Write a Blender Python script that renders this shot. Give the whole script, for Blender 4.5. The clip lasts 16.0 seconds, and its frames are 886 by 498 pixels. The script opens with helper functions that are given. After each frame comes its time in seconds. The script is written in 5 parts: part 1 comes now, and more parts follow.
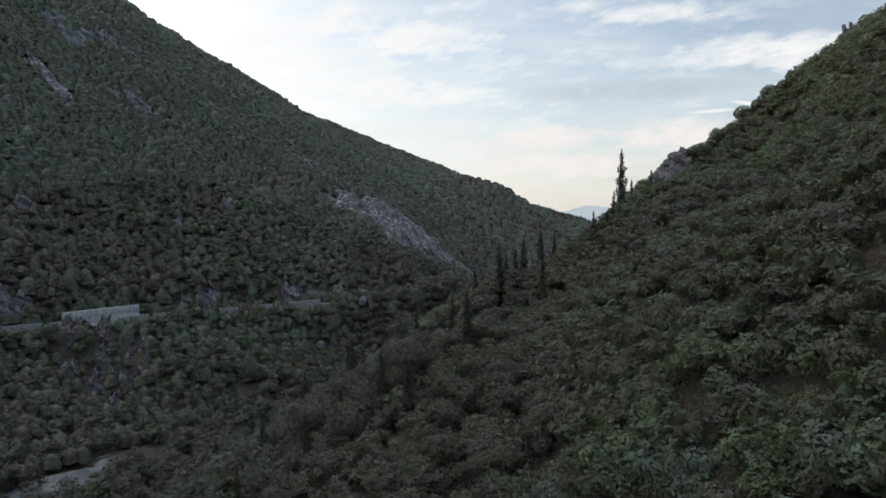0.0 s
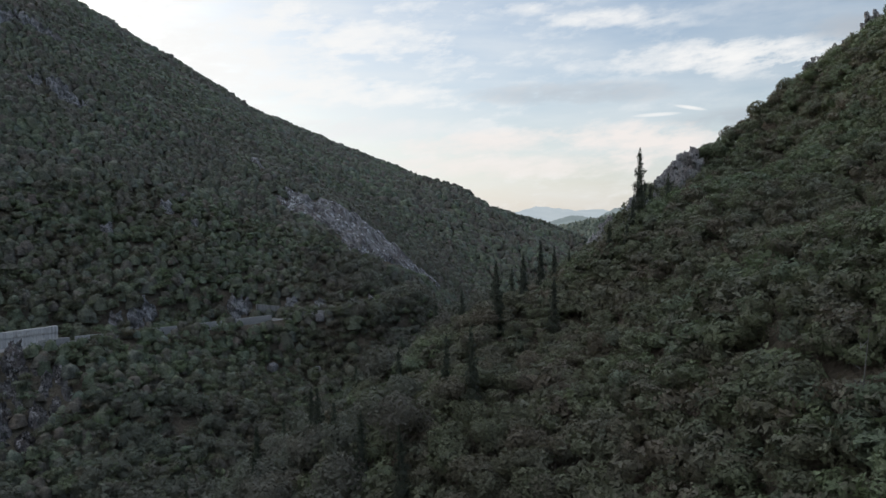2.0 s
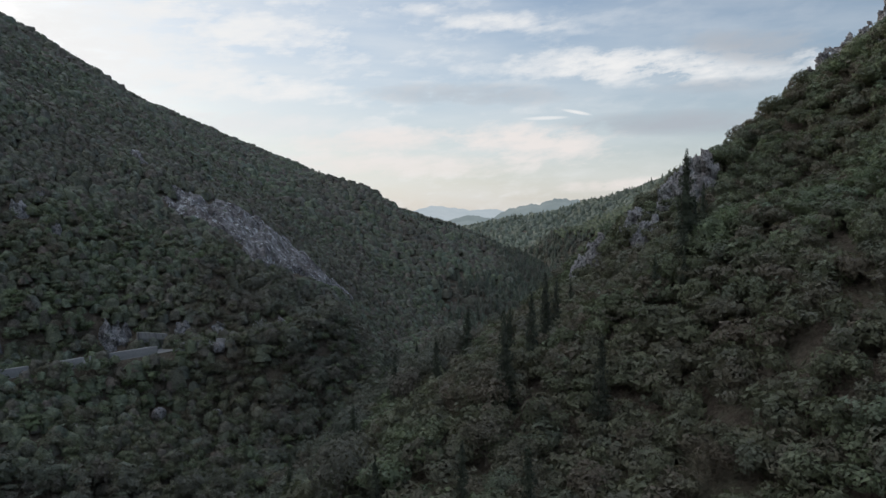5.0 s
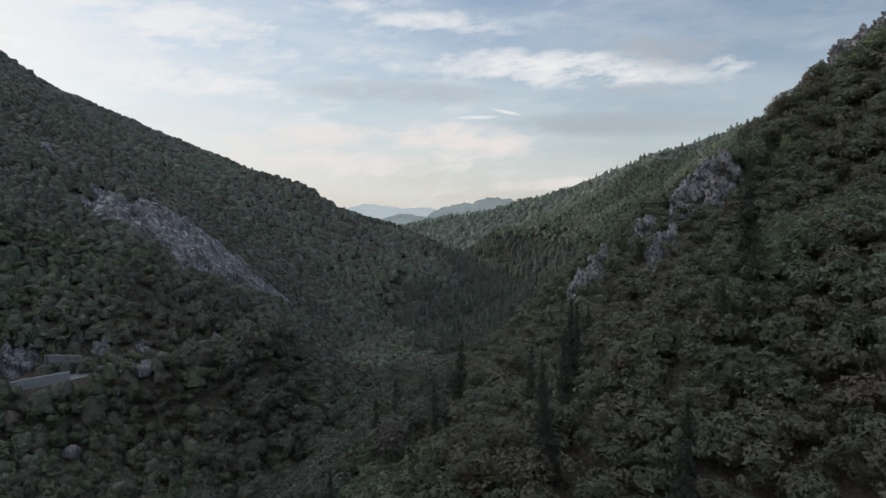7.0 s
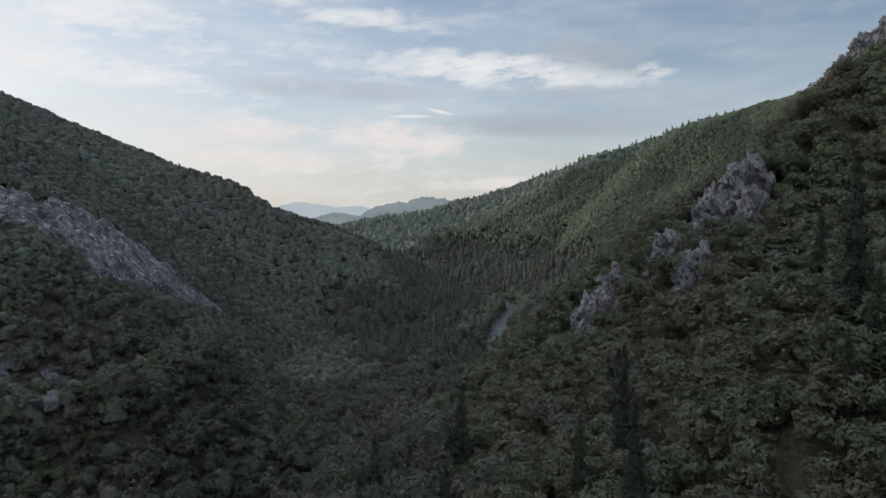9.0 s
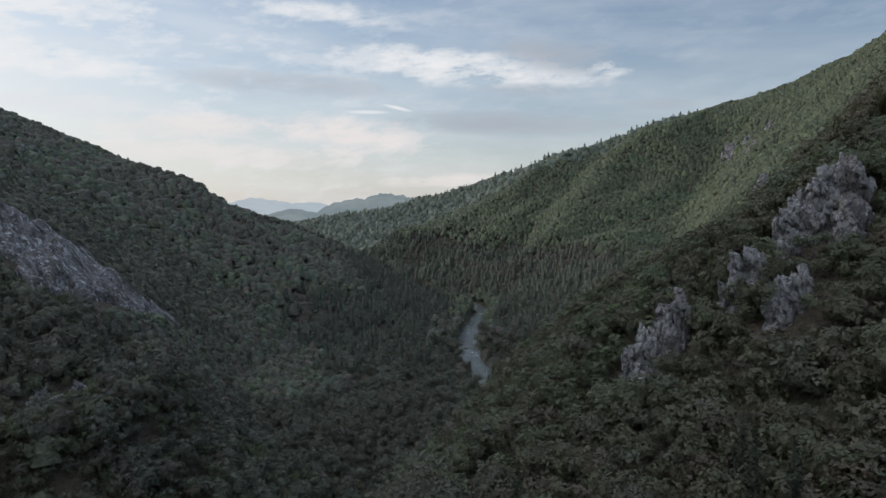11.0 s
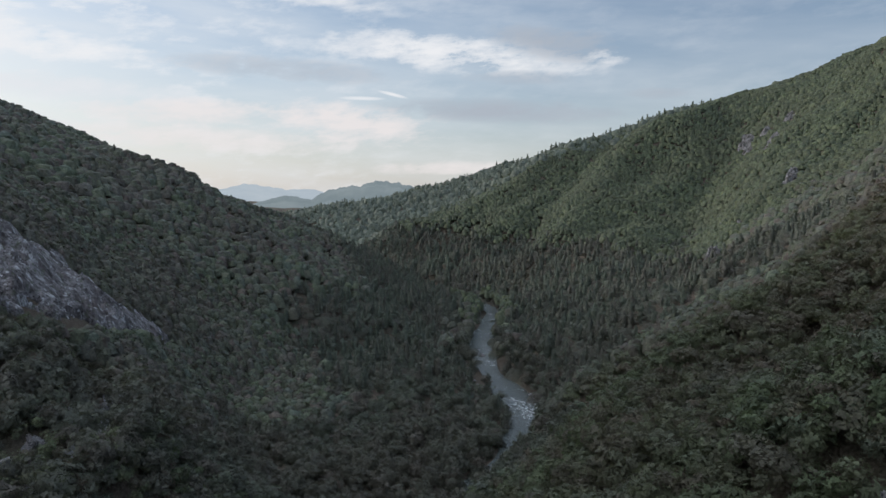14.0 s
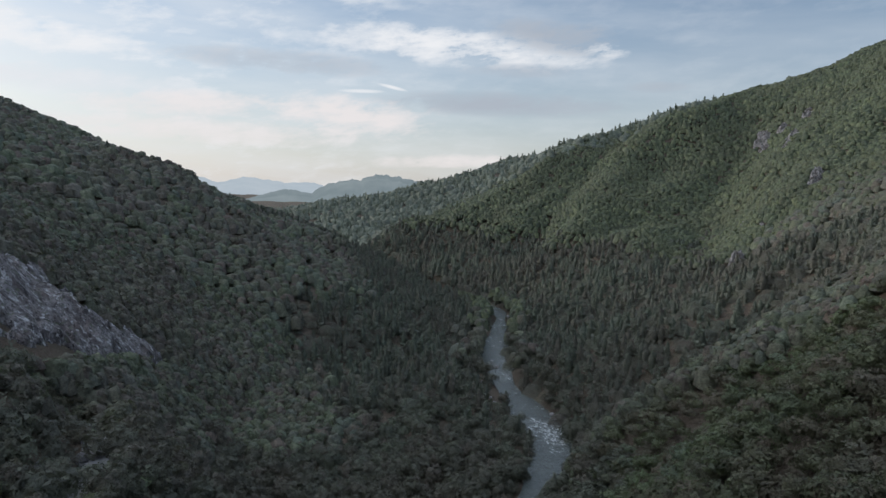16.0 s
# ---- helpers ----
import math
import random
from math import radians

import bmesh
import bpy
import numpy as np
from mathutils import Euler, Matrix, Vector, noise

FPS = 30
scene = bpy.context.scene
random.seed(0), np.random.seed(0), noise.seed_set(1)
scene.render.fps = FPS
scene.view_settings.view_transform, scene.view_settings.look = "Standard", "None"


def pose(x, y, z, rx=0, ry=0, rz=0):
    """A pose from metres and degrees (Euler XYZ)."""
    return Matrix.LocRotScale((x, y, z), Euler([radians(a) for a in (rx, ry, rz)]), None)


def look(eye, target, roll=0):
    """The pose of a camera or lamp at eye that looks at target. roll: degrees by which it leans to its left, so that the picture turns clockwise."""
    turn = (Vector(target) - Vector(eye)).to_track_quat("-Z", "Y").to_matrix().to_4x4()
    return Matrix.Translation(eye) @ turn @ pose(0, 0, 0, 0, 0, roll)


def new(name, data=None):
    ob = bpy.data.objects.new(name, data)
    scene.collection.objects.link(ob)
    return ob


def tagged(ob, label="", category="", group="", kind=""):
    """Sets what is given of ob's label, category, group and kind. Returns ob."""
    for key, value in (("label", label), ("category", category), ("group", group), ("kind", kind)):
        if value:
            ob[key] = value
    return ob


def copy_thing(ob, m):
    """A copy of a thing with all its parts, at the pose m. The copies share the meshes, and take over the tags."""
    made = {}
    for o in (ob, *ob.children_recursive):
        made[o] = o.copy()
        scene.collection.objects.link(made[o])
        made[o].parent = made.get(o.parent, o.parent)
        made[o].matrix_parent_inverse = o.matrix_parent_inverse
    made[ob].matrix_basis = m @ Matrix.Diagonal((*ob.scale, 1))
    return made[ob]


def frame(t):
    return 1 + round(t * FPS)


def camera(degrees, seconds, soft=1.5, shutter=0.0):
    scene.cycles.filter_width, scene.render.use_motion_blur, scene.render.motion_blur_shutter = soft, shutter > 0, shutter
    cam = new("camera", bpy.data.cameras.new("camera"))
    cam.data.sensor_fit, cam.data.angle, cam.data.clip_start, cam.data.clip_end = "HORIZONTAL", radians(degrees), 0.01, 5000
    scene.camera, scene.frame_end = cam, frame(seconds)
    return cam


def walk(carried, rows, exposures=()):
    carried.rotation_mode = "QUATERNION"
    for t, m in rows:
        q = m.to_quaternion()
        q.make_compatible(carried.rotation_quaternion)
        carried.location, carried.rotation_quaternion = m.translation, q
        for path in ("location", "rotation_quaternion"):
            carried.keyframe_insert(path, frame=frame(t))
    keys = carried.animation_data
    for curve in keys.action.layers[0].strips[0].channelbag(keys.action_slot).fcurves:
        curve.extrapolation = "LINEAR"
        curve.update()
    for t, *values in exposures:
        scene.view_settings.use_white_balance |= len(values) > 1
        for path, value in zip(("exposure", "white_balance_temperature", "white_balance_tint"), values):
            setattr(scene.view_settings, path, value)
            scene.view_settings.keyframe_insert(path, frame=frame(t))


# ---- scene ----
# ---------------------------------------------------------------- camera
cam = camera(65.74, 16.0)
PATH = [
    (0.0, 0.00, 0.00, 60.00, 87.396, 0.651, 11.977),
    (0.5, -1.73, 3.85, 60.31, 87.398, 0.636, 10.978),
    (1.0, -3.47, 7.70, 60.63, 87.406, 0.617, 9.960),
    (1.5, -5.19, 11.53, 60.95, 87.407, 0.592, 8.923),
    (2.0, -6.90, 15.36, 61.29, 87.397, 0.559, 7.865),
    (2.5, -8.58, 19.18, 61.63, 87.365, 0.519, 6.763),
    (3.0, -10.22, 23.00, 61.98, 87.339, 0.455, 5.507),
    (3.5, -11.83, 26.78, 62.33, 87.312, 0.362, 4.004),
    (4.0, -13.41, 30.53, 62.69, 87.267, 0.250, 2.336),
    (4.5, -14.97, 34.27, 63.05, 87.241, 0.135, 0.650),
    (7.0, -20.98, 50.79, 64.37, 87.081, -0.165, -6.625),
    (7.5, -21.72, 53.99, 64.61, 87.069, -0.277, -8.065),
    (8.0, -22.47, 57.20, 64.85, 87.053, -0.391, -9.538),
    (8.5, -23.14, 60.45, 65.14, 87.035, -0.496, -10.954),
    (9.0, -23.73, 63.78, 65.44, 87.035, -0.582, -12.211),
    (9.5, -24.23, 67.17, 65.74, 87.023, -0.659, -13.371),
    (10.0, -24.67, 70.58, 66.05, 87.019, -0.733, -14.444),
    (12.5, -25.94, 87.70, 67.39, 86.276, -1.142, -16.292),
    (13.0, -26.02, 91.25, 67.93, 86.086, -1.246, -16.260),
    (13.5, -26.09, 94.79, 68.49, 85.921, -1.338, -16.239),
    (14.0, -26.14, 98.30, 69.08, 85.776, -1.410, -16.228),
    (14.5, -26.17, 101.81, 69.70, 85.637, -1.468, -16.235),
    (15.0, -26.20, 105.29, 70.35, 85.495, -1.522, -16.236),
    (15.5, -26.23, 108.77, 71.01, 85.352, -1.578, -16.251),
    (16.0, -26.24, 112.25, 71.67, 85.226, -1.634, -16.269),
]
walk(cam, [(t, pose(*row)) for t, *row in PATH], exposures=[(0.0, 0.1, 6500, 10), (4.0, 0.0, 6480, 10.5), (9.0, -0.1, 6400, 11), (16.0, -0.04, 6280, 11.5)])

# ---------------------------------------------------------------- sky and sun
SUN_AZ, SUN_EL = -48.0, 14.0      # degrees: clockwise from the valley's axis (+y), and up


def node(tree, kind, **inputs):
    n = tree.nodes.new(kind)
    for key, value in inputs.items():
        n.inputs[key.replace("_", " ")].default_value = value
    return n


def link(tree, a, b):
    tree.links.new(a, b)


def maths(tree, op, a, b=None, clamp=False):
    n = tree.nodes.new("ShaderNodeMath")
    n.operation, n.use_clamp = op, clamp
    for i, v in enumerate((a, b)):
        if v is None:
            continue
        if isinstance(v, (int, float)):
            n.inputs[i].default_value = v
        else:
            link(tree, v, n.inputs[i])
    return n.outputs[0]


def ramp(tree, fac, stops):
    n = tree.nodes.new("ShaderNodeValToRGB")
    while len(n.color_ramp.elements) < len(stops):
        n.color_ramp.elements.new(0.5)
    for e, (p, c) in zip(n.color_ramp.elements, stops):
        e.position = p
        e.color = (*c, 1) if isinstance(c, tuple) else (c, c, c, 1)
    link(tree, fac, n.inputs[0])
    return n.outputs[0]


def mix(tree, fac, a, b, blend="MIX"):
    n = tree.nodes.new("ShaderNodeMix")
    n.data_type, n.blend_type = "RGBA", blend
    for i, v in ((0, fac), (6, a), (7, b)):
        if isinstance(v, tuple):
            n.inputs[i].default_value = (*v, 1)
        elif isinstance(v, (int, float)):
            n.inputs[i].default_value = v
        else:
            link(tree, v, n.inputs[i])
    return n.outputs[2]


def noise_node(tree, vector, scale, detail=4.0, rough=0.55):
    n = node(tree, "ShaderNodeTexNoise", Scale=scale, Detail=detail, Roughness=rough)
    link(tree, vector, n.inputs["Vector"])
    return n.outputs["Fac"]


def make_sky():
    world = bpy.data.worlds.new("evening_sky")
    scene.world = world
    world.use_nodes = True
    t = world.node_tree
    t.nodes.clear()
    sky = t.nodes.new("ShaderNodeTexSky")
    sky.sky_type, sky.sun_disc = "NISHITA", False
    sky.sun_elevation, sky.sun_rotation = radians(SUN_EL), radians(SUN_AZ)
    sky.air_density, sky.dust_density, sky.ozone_density = 1.0, 1.5, 2.5
    sep = t.nodes.new("ShaderNodeSeparateXYZ")
    link(t, t.nodes.new("ShaderNodeTexCoord").outputs["Generated"], sep.inputs[0])
    x, y, z = sep.outputs
    az = maths(t, "MULTIPLY", maths(t, "ARCTAN2", x, y), 57.2958)            # degrees, clockwise from +y
    el = maths(t, "MULTIPLY", maths(t, "ARCSINE", z), 57.2958)

    def sheet(stretch, tilt, shift):
        """Cloud coordinates: long across the sky, thin upwards."""
        n = t.nodes.new("ShaderNodeCombineXYZ")
        link(t, maths(t, "ADD", maths(t, "MULTIPLY", az, 1 / stretch), shift), n.inputs[0])
        link(t, maths(t, "ADD", el, maths(t, "MULTIPLY", az, tilt)), n.inputs[1])
        return n.outputs[0]

    base = mix(t, 1.0, sky.outputs[0], (SKY * 1.0, SKY * 1.0, SKY * 1.0), "MULTIPLY")
    # thin veil, whiter towards the sun and the horizon
    veil = maths(t, "ADD", ramp(t, maths(t, "DIVIDE", maths(t, "ADD", az, 60.0), 120.0), [(0.2, 0.42), (0.48, 0.26), (0.72, 0.12)]), ramp(t, maths(t, "DIVIDE", el, 30.0), [(0.0, 0.50), (0.22, 0.25), (0.6, 0.0)]), True)
    veil_tone = ramp(t, maths(t, "DIVIDE", el, 30.0), [(0.0, (0.78, 0.76, 0.73)), (0.18, (0.74, 0.77, 0.79)), (0.5, (0.68, 0.75, 0.82))])
    c = mix(t, veil, base, veil_tone)
    # long soft streaks
    long_ = noise_node(t, sheet(5.5, 0.035, 2.0), 0.42, 6.0, 0.55)
    amount = maths(t, "MULTIPLY", ramp(t, long_, [(0.36, 0.0), (0.70, 1.0)]), ramp(t, maths(t, "DIVIDE", maths(t, "ADD", az, 60.0), 120.0), [(0.3, 0.65), (0.6, 0.35), (0.85, 0.15)]))
    c = mix(t, amount, c, (0.81, 0.84, 0.85))
    # single clouds: grey stratus, bright ragged cirrus, warm low streaks
    wide_, fine_ = noise_node(t, sheet(2.4, -0.14, 5.0), 0.42, 7.0, 0.62), noise_node(t, sheet(3.2, -0.08, 9.0), 1.15, 6.0, 0.6)
    frayed = maths(t, "SUBTRACT", maths(t, "ADD", maths(t, "MULTIPLY", wide_, 0.65), maths(t, "MULTIPLY", fine_, 0.35)), 0.5)
    fleece = maths(t, "MULTIPLY", ramp(t, frayed, [(0.0, 0.0), (0.13, 1.0)]), ramp(t, maths(t, "DIVIDE", maths(t, "ADD", az, 60.0), 120.0), [(0.35, 0.75), (0.55, 0.4), (0.66, 0.1)]))
    c = mix(t, fleece, c, (0.88, 0.89, 0.89))
    WHITE, PALE, GREY, WARM = (0.90, 0.90, 0.89), (0.80, 0.82, 0.83), (0.44, 0.48, 0.53), (0.88, 0.82, 0.785)
    for a, e, wide, high, tilt, tone, power, ragged in (
            (-27, 11.5, 11, 5.5, 0.0, WHITE, 0.75, 2.6), (-15, 14.6, 7, 1.3, -0.05, WHITE, 0.7, 2.6), (-14, 10.4, 7, 1.0, -0.06, WHITE, 0.8, 2.4), (-12, 7.4, 8, 0.9, 0.0, PALE, 0.7, 2.4),
            (3, 9.9, 8, 0.8, -0.02, GREY, 0.55, 2.0), (20.5, 7.2, 9.5, 0.85, -0.01, GREY, 0.85, 1.5), (33, 8.6, 2.2, 0.4, 0.0, GREY, 0.5, 1.5),
            (8.5, 6.0, 6.5, 1.5, -0.05, WARM, 0.85, 2.4), (-4, 6.2, 7, 0.9, 0.04, WARM, 0.75, 2.2), (-3, 4.2, 12, 0.9, 0.0, WARM, 0.65, 2.2), (16.5, 2.5, 5.5, 0.5, 0.03, WARM, 0.85, 1.8),
            (13, 12.2, 5.5, 1.2, 0.0, WHITE, 0.8, 2.6), (20, 11.4, 7.5, 1.3, -0.03, WHITE, 0.85, 2.6), (25, 12.5, 4.5, 1.2, -0.10, GREY, 0.95, 1.8), (29.0, 11.5, 1.7, 0.5, -0.1, WHITE, 0.7, 2.6), (22, 9.9, 4, 0.5, 0.0, GREY, 0.5, 1.6),
            (5.7, 15.5, 4.5, 0.7, -0.05, WHITE, 0.75, 2.0), (-1.5, 16.5, 3, 0.5, -0.05, WHITE, 0.6, 2.0), (11.9, 8.35, 1.0, 0.13, -0.2, WHITE, 0.9, 0.5), (9.4, 7.95, 1.6, 0.14, 0.02, WHITE, 0.8, 0.7)):
        level = maths(t, "SUBTRACT", maths(t, "SUBTRACT", el, e), maths(t, "MULTIPLY", maths(t, "SUBTRACT", az, a), tilt))
        p = maths(t, "POWER", maths(t, "DIVIDE", maths(t, "SUBTRACT", az, a), wide), 2.0)
        q = maths(t, "POWER", maths(t, "DIVIDE", level, high), 2.0)
        m = maths(t, "EXPONENT", maths(t, "MULTIPLY", maths(t, "ADD", p, q), -1.0))
        m = maths(t, "MULTIPLY", m, maths(t, "ADD", 1.0, maths(t, "MULTIPLY", frayed, ragged * 2.2), True) if ragged < 1 else maths(t, "ADD", 0.85, maths(t, "MULTIPLY", frayed, ragged * 2.6)))
        c = mix(t, maths(t, "MULTIPLY", ramp(t, m, [(0.16, 0.0), (0.42, 0.55), (0.95, 1.0)]), power, True), c, tone)
    # the cloud deck overhead, out of view, is made brighter to light the land
    c = mix(t, 1.0, c, ramp(t, z, [(0.0, (0.27, 0.27, 0.27)), (0.36, (0.27, 0.27, 0.27)), (0.72, (0.73, 0.73, 0.73))]), "MULTIPLY")
    back = node(t, "ShaderNodeBackground", Strength=WORLD / 0.27)
    link(t, c, back.inputs[0])
    out = t.nodes.new("ShaderNodeOutputWorld")
    link(t, back.outputs[0], out.inputs[0])


SKY, WORLD = 0.13, 1.0
make_sky()
sun = new("sun", bpy.data.lights.new("sun", "SUN"))
sun.data.energy, sun.data.angle, sun.data.color = 2.3, radians(8), (1.0, 0.93, 0.84)
a, e = radians(SUN_AZ), radians(SUN_EL)
sun.matrix_world = look((math.sin(a) * math.cos(e) * 900, math.cos(a) * math.cos(e) * 900, math.sin(e) * 900), (0, 0, 0))

# ---------------------------------------------------------------- the land
# heights of the land's main lines, in metres over the river
VALLEY = [(91.6, 406.8, 20.8), (55.1, 328, 20.1), (42, 265.9, 18.8), (28.1, 225.8, 16.4), (4, 200.2, 20.3), (-17.9, 171, 24.5), (-30.5, 141.4, 26.8), (-42, 115, 25),
    (-52, 80, 26), (-65, 20, 26), (-85, -80, 30), (82.1, 452.1, 23.7), (70.4, 495.9, 28.1), (57.3, 547, 28.1), (36.9, 605.4, 28.9), (6.2, 678.4, 29.6),
    (-17.9, 751.4, 31), (36.9, 955.8, 35.4), (234, 992.3, 54.4)]
LEFT_SLOPE = [(-76, 90, 26), (-58.8, 157.6, 33.2), (-74.5, 133.4, 33.1), (-84, 110, 32.1), (-40.1, 171.2, 37.4), (-33.3, 189.7, 34.6), (-100, 117, 41.9), (-83.5, 145.9, 41.4),
    (-71.1, 168.3, 43.9), (-53.1, 176.6, 42.8), (-44.4, 195.1, 43.9), (-42, 218.5, 39.7), (-110, 60, 45), (-125, 0, 50), (-57.3, 249.1, 54.6), (-79.9, 256.4, 72),
    (-17.9, 262.3, 14.7), (11.3, 328, 29.4), (-134.9, 196, 97.6), (-170, 100, 94.9), (-180, 0, 95), (-94.5, 313.4, 82.9), (-50.7, 342.6, 62.4), (-50.7, 371.8, 69.6)]
LEFT_RIDGE = [(-101.1, 395.1, 88.8), (-58.8, 399.5, 80.2), (-28.1, 426.5, 63.8), (7.7, 444.8, 51.9), (36.9, 488.6, 42), (-152.9, 459.4, 117.8), (-211.3, 532.4, 119.9), (-196.7, 313.4, 149.6), (-233.9, 198, 186.6), (-320, 80, 200.4), (-320, -80, 190), (-335.4, 313.4, 194.2), (-450, 100, 270.4), (-79.9, 532.4, 81), (-6.9, 605.4, 46.2), (-43.4, 751.4, 40.9), (-225.9, 897.4, 73.2), (-225.9, 678.4, 113.8)]
RIGHT_SPUR = [(-17, 77, 46), (-8, 65, 48.3), (-3, 80, 51), (-0.5, 67.5, 52.6), (1.5, 88, 57.8), (17, 76, 64.3), (5.2, 72.6, 57.7), (11.9, 83.8, 63.9),
    (11.5, 52.7, 57.4), (-3.4, 55.6, 46.5), (-11.6, 86, 49.4), (-7, 100, 54), (-1.6, 104, 57.3), (22, 111, 71), (28, 122, 78.6), (48, 110, 94.6),
    (75, 100, 122.6), (2.4, 118, 60.2), (7.3, 115.6, 64.6), (14.4, 114.6, 69.6), (35, 112, 83), (60, 105, 103.9), (100, 100, 139.9), (-10, 118, 52),
    (-25, 125, 39.2), (50, 70, 94.4), (90, 40, 125), (40, 20, 80.1), (20, 0, 60), (60, -60, 90.1), (-30, -10, 28), (-35, 40, 33), (-5, 20, 41)]
RIGHT_GULLY = [(9.9, 144, 53.5), (20.1, 153.5, 58.4), (16.9, 142.6, 56.7), (38.3, 189, 48.3), (29.6, 160.1, 60.2), (5.5, 132.3, 58.6), (-6.2, 140.5, 43.9), (4, 167.4, 38.3),
    (32.5, 204.6, 39.8), (15, 185.6, 35.3), (66.1, 167.4, 82.2), (115.2, 140.5, 121.7), (52.4, 137, 88.2), (73.4, 225.8, 44.3), (117.2, 203.9, 89.5),
    (62.4, 262.3, 36.2), (168.3, 182, 127.8)]
FAR_SLOPE = [(85, 342.6, 28.4), (147.1, 319.2, 50.2), (142, 375.4, 51), (185.8, 428, 61.4), (210.6, 362.3, 78.1), (124.5, 430.2, 41.6), (168.3, 488.6, 69.3),
    (219.4, 590.8, 114.8), (266.1, 512.7, 128.8), (238.3, 504.6, 100.4), (295.3, 448.4, 122.4), (124.5, 276.9, 53), (182.9, 284.2, 88.5), (270.5, 328, 133.1),
    (358.1, 401, 190.3), (321.6, 495.9, 146.9), (394.6, 678.4, 145.9), (394.6, 955.8, 105.5), (431.1, 313.4, 226.8), (299.7, 203.9, 177.8), (431.1, 167.4, 238.5)]
# the toe of the far slope, the hollow behind it and the pine hill that closes the valley
FAR_RIDGE = [(212.1, 597.4, 111), (186.9, 592.6, 98.9), (162.4, 587.1, 87.5), (138.3, 580.6, 74.3), (115, 572.9, 63.8), (92.3, 564.1, 53.9), (70.8, 554.3, 47.7),
    (102.6, 634.6, 39.8), (146.4, 641.9, 51.5), (190.2, 656.5, 66.1), (241.3, 671.1, 85.1), (56.6, 726.6, 37.6), (106.2, 717.8, 42.7), (155.1, 711.2, 54.4),
    (204.8, 722.2, 71.9), (24.5, 825.8, 47.1), (48.2, 838.3, 57.1), (73.4, 849.9, 60.5), (105.5, 860.2, 62.3), (139.1, 868.2, 70), (173.4, 874.8, 79.2),
    (208.4, 879.9, 84.9), (235.4, 879.1, 95), (253.7, 872.6, 105.4), (278.5, 863.1, 111.3), (302.6, 852.9, 115.1), (22.3, 795.2, 38.3), (307, 751.4, 99.7)]
LAND = np.array(VALLEY + LEFT_SLOPE + LEFT_RIDGE + RIGHT_SPUR + RIGHT_GULLY + FAR_SLOPE + FAR_RIDGE, float)
SOFT = 15.0


def land_weights():
    n, xy = len(LAND), LAND[:, :2]
    a = np.zeros((n + 3, n + 3))
    a[:n, :n] = np.sqrt(((xy[:, None] - xy[None]) ** 2).sum(-1) + SOFT ** 2)
    a[:n, n], a[n, :n] = 1, 1
    a[:n, n + 1:], a[n + 1:, :n] = xy / 100, xy.T / 100
    return np.linalg.solve(a, np.concatenate([LAND[:, 2], np.zeros(3)]))


WEIGHTS = land_weights()
rng = np.random.default_rng(7)
WAVES = [(rng.uniform(0, 2 * np.pi), rng.uniform(0, 2 * np.pi), s) for s in (70, 47, 33, 24, 17, 12, 8.5, 6.2)]


def smooth(a, b, v):
    t = np.clip((v - a) / (b - a), 0, 1)
    return t * t * (3 - 2 * t)


# lines down the far slope: their course, how far they stand out (+) or are cut in (-), and their half width
CREASES = [([(285.1, 484.2), (267.5, 470.3), (241.3, 447), (221.6, 429.5), (192.4, 394.4), (164.6, 365.9)], -12.4, 19.7),
           ([(250, 526.5), (234, 522.9), (210.6, 507.6), (179.9, 476.9), (161, 460.8), (147.8, 444.8)], 6.6, 14.6),
           ([(237.6, 552.8), (225.2, 548.4), (207, 541.1), (174.1, 512.7), (143.4, 482), (124.5, 463)], -5.8, 12.4),
           ([(270.5, 416.3), (247.8, 403.2), (217.2, 374), (190.2, 342.6)], 5.1, 19.0),
           ([(212.1, 582), (190.2, 565.2), (164.6, 543.3)], 2.6, 9.5),
           ([(201.1, 567.4), (175.6, 543.3), (150, 521.4)], -2.6, 8.0),
           ([(299.7, 371.8), (266.8, 353.5), (234, 331.6), (204.8, 309.7)], -5.1, 14.6)]


def to_line(line, q):
    """Distance to a broken line."""
    best = np.full(len(q), 1e9)
    p = np.array(line, float)
    for a, b in zip(p[:-1], p[1:]):
        t = np.clip(((q - a) @ (b - a)) / ((b - a) @ (b - a)), 0, 1)
        best = np.minimum(best, np.hypot(*(q - a - t[:, None] * (b - a)).T))
    return best


def canopy(x, y):
    """The smooth height of the tree tops."""
    x, y = np.asarray(x, float), np.asarray(y, float)
    shape = x.shape
    q = np.stack([x.ravel(), y.ravel()], -1)
    z = np.zeros(len(q))
    n = len(LAND)
    for i in range(0, len(q), 20000):
        p = q[i:i + 20000]
        r = np.sqrt((p[:, :1] - LAND[None, :, 0]) ** 2 + (p[:, 1:] - LAND[None, :, 1]) ** 2 + SOFT ** 2)
        z[i:i + 20000] = r @ WEIGHTS[:n] + WEIGHTS[n] + p @ WEIGHTS[n + 1:] / 100
    # ribs and gullies on the far slope
    for line, lift, wide in CREASES:
        k = np.where((q[:, 0] > 60) & (q[:, 1] > 250) & (q[:, 1] < 645))[0]
        z[k] += lift * np.exp(-(to_line(line, q[k]) / wide) ** 2)
    # away from the valley the land levels off into low hills
    out = np.maximum.reduce([-343 - q[:, 0], q[:, 0] - 446, -140 - q[:, 1], q[:, 1] - 970, 0 * z])
    w = np.clip(out / 220, 0, 1)
    w = w * w * (3 - 2 * w)
    plain = 24 + 9 * np.sin(q[:, 0] / 310 + 1) * np.sin(q[:, 1] / 260)
    return (np.clip(z, 10, 262) * (1 - w) + plain * w).reshape(shape)


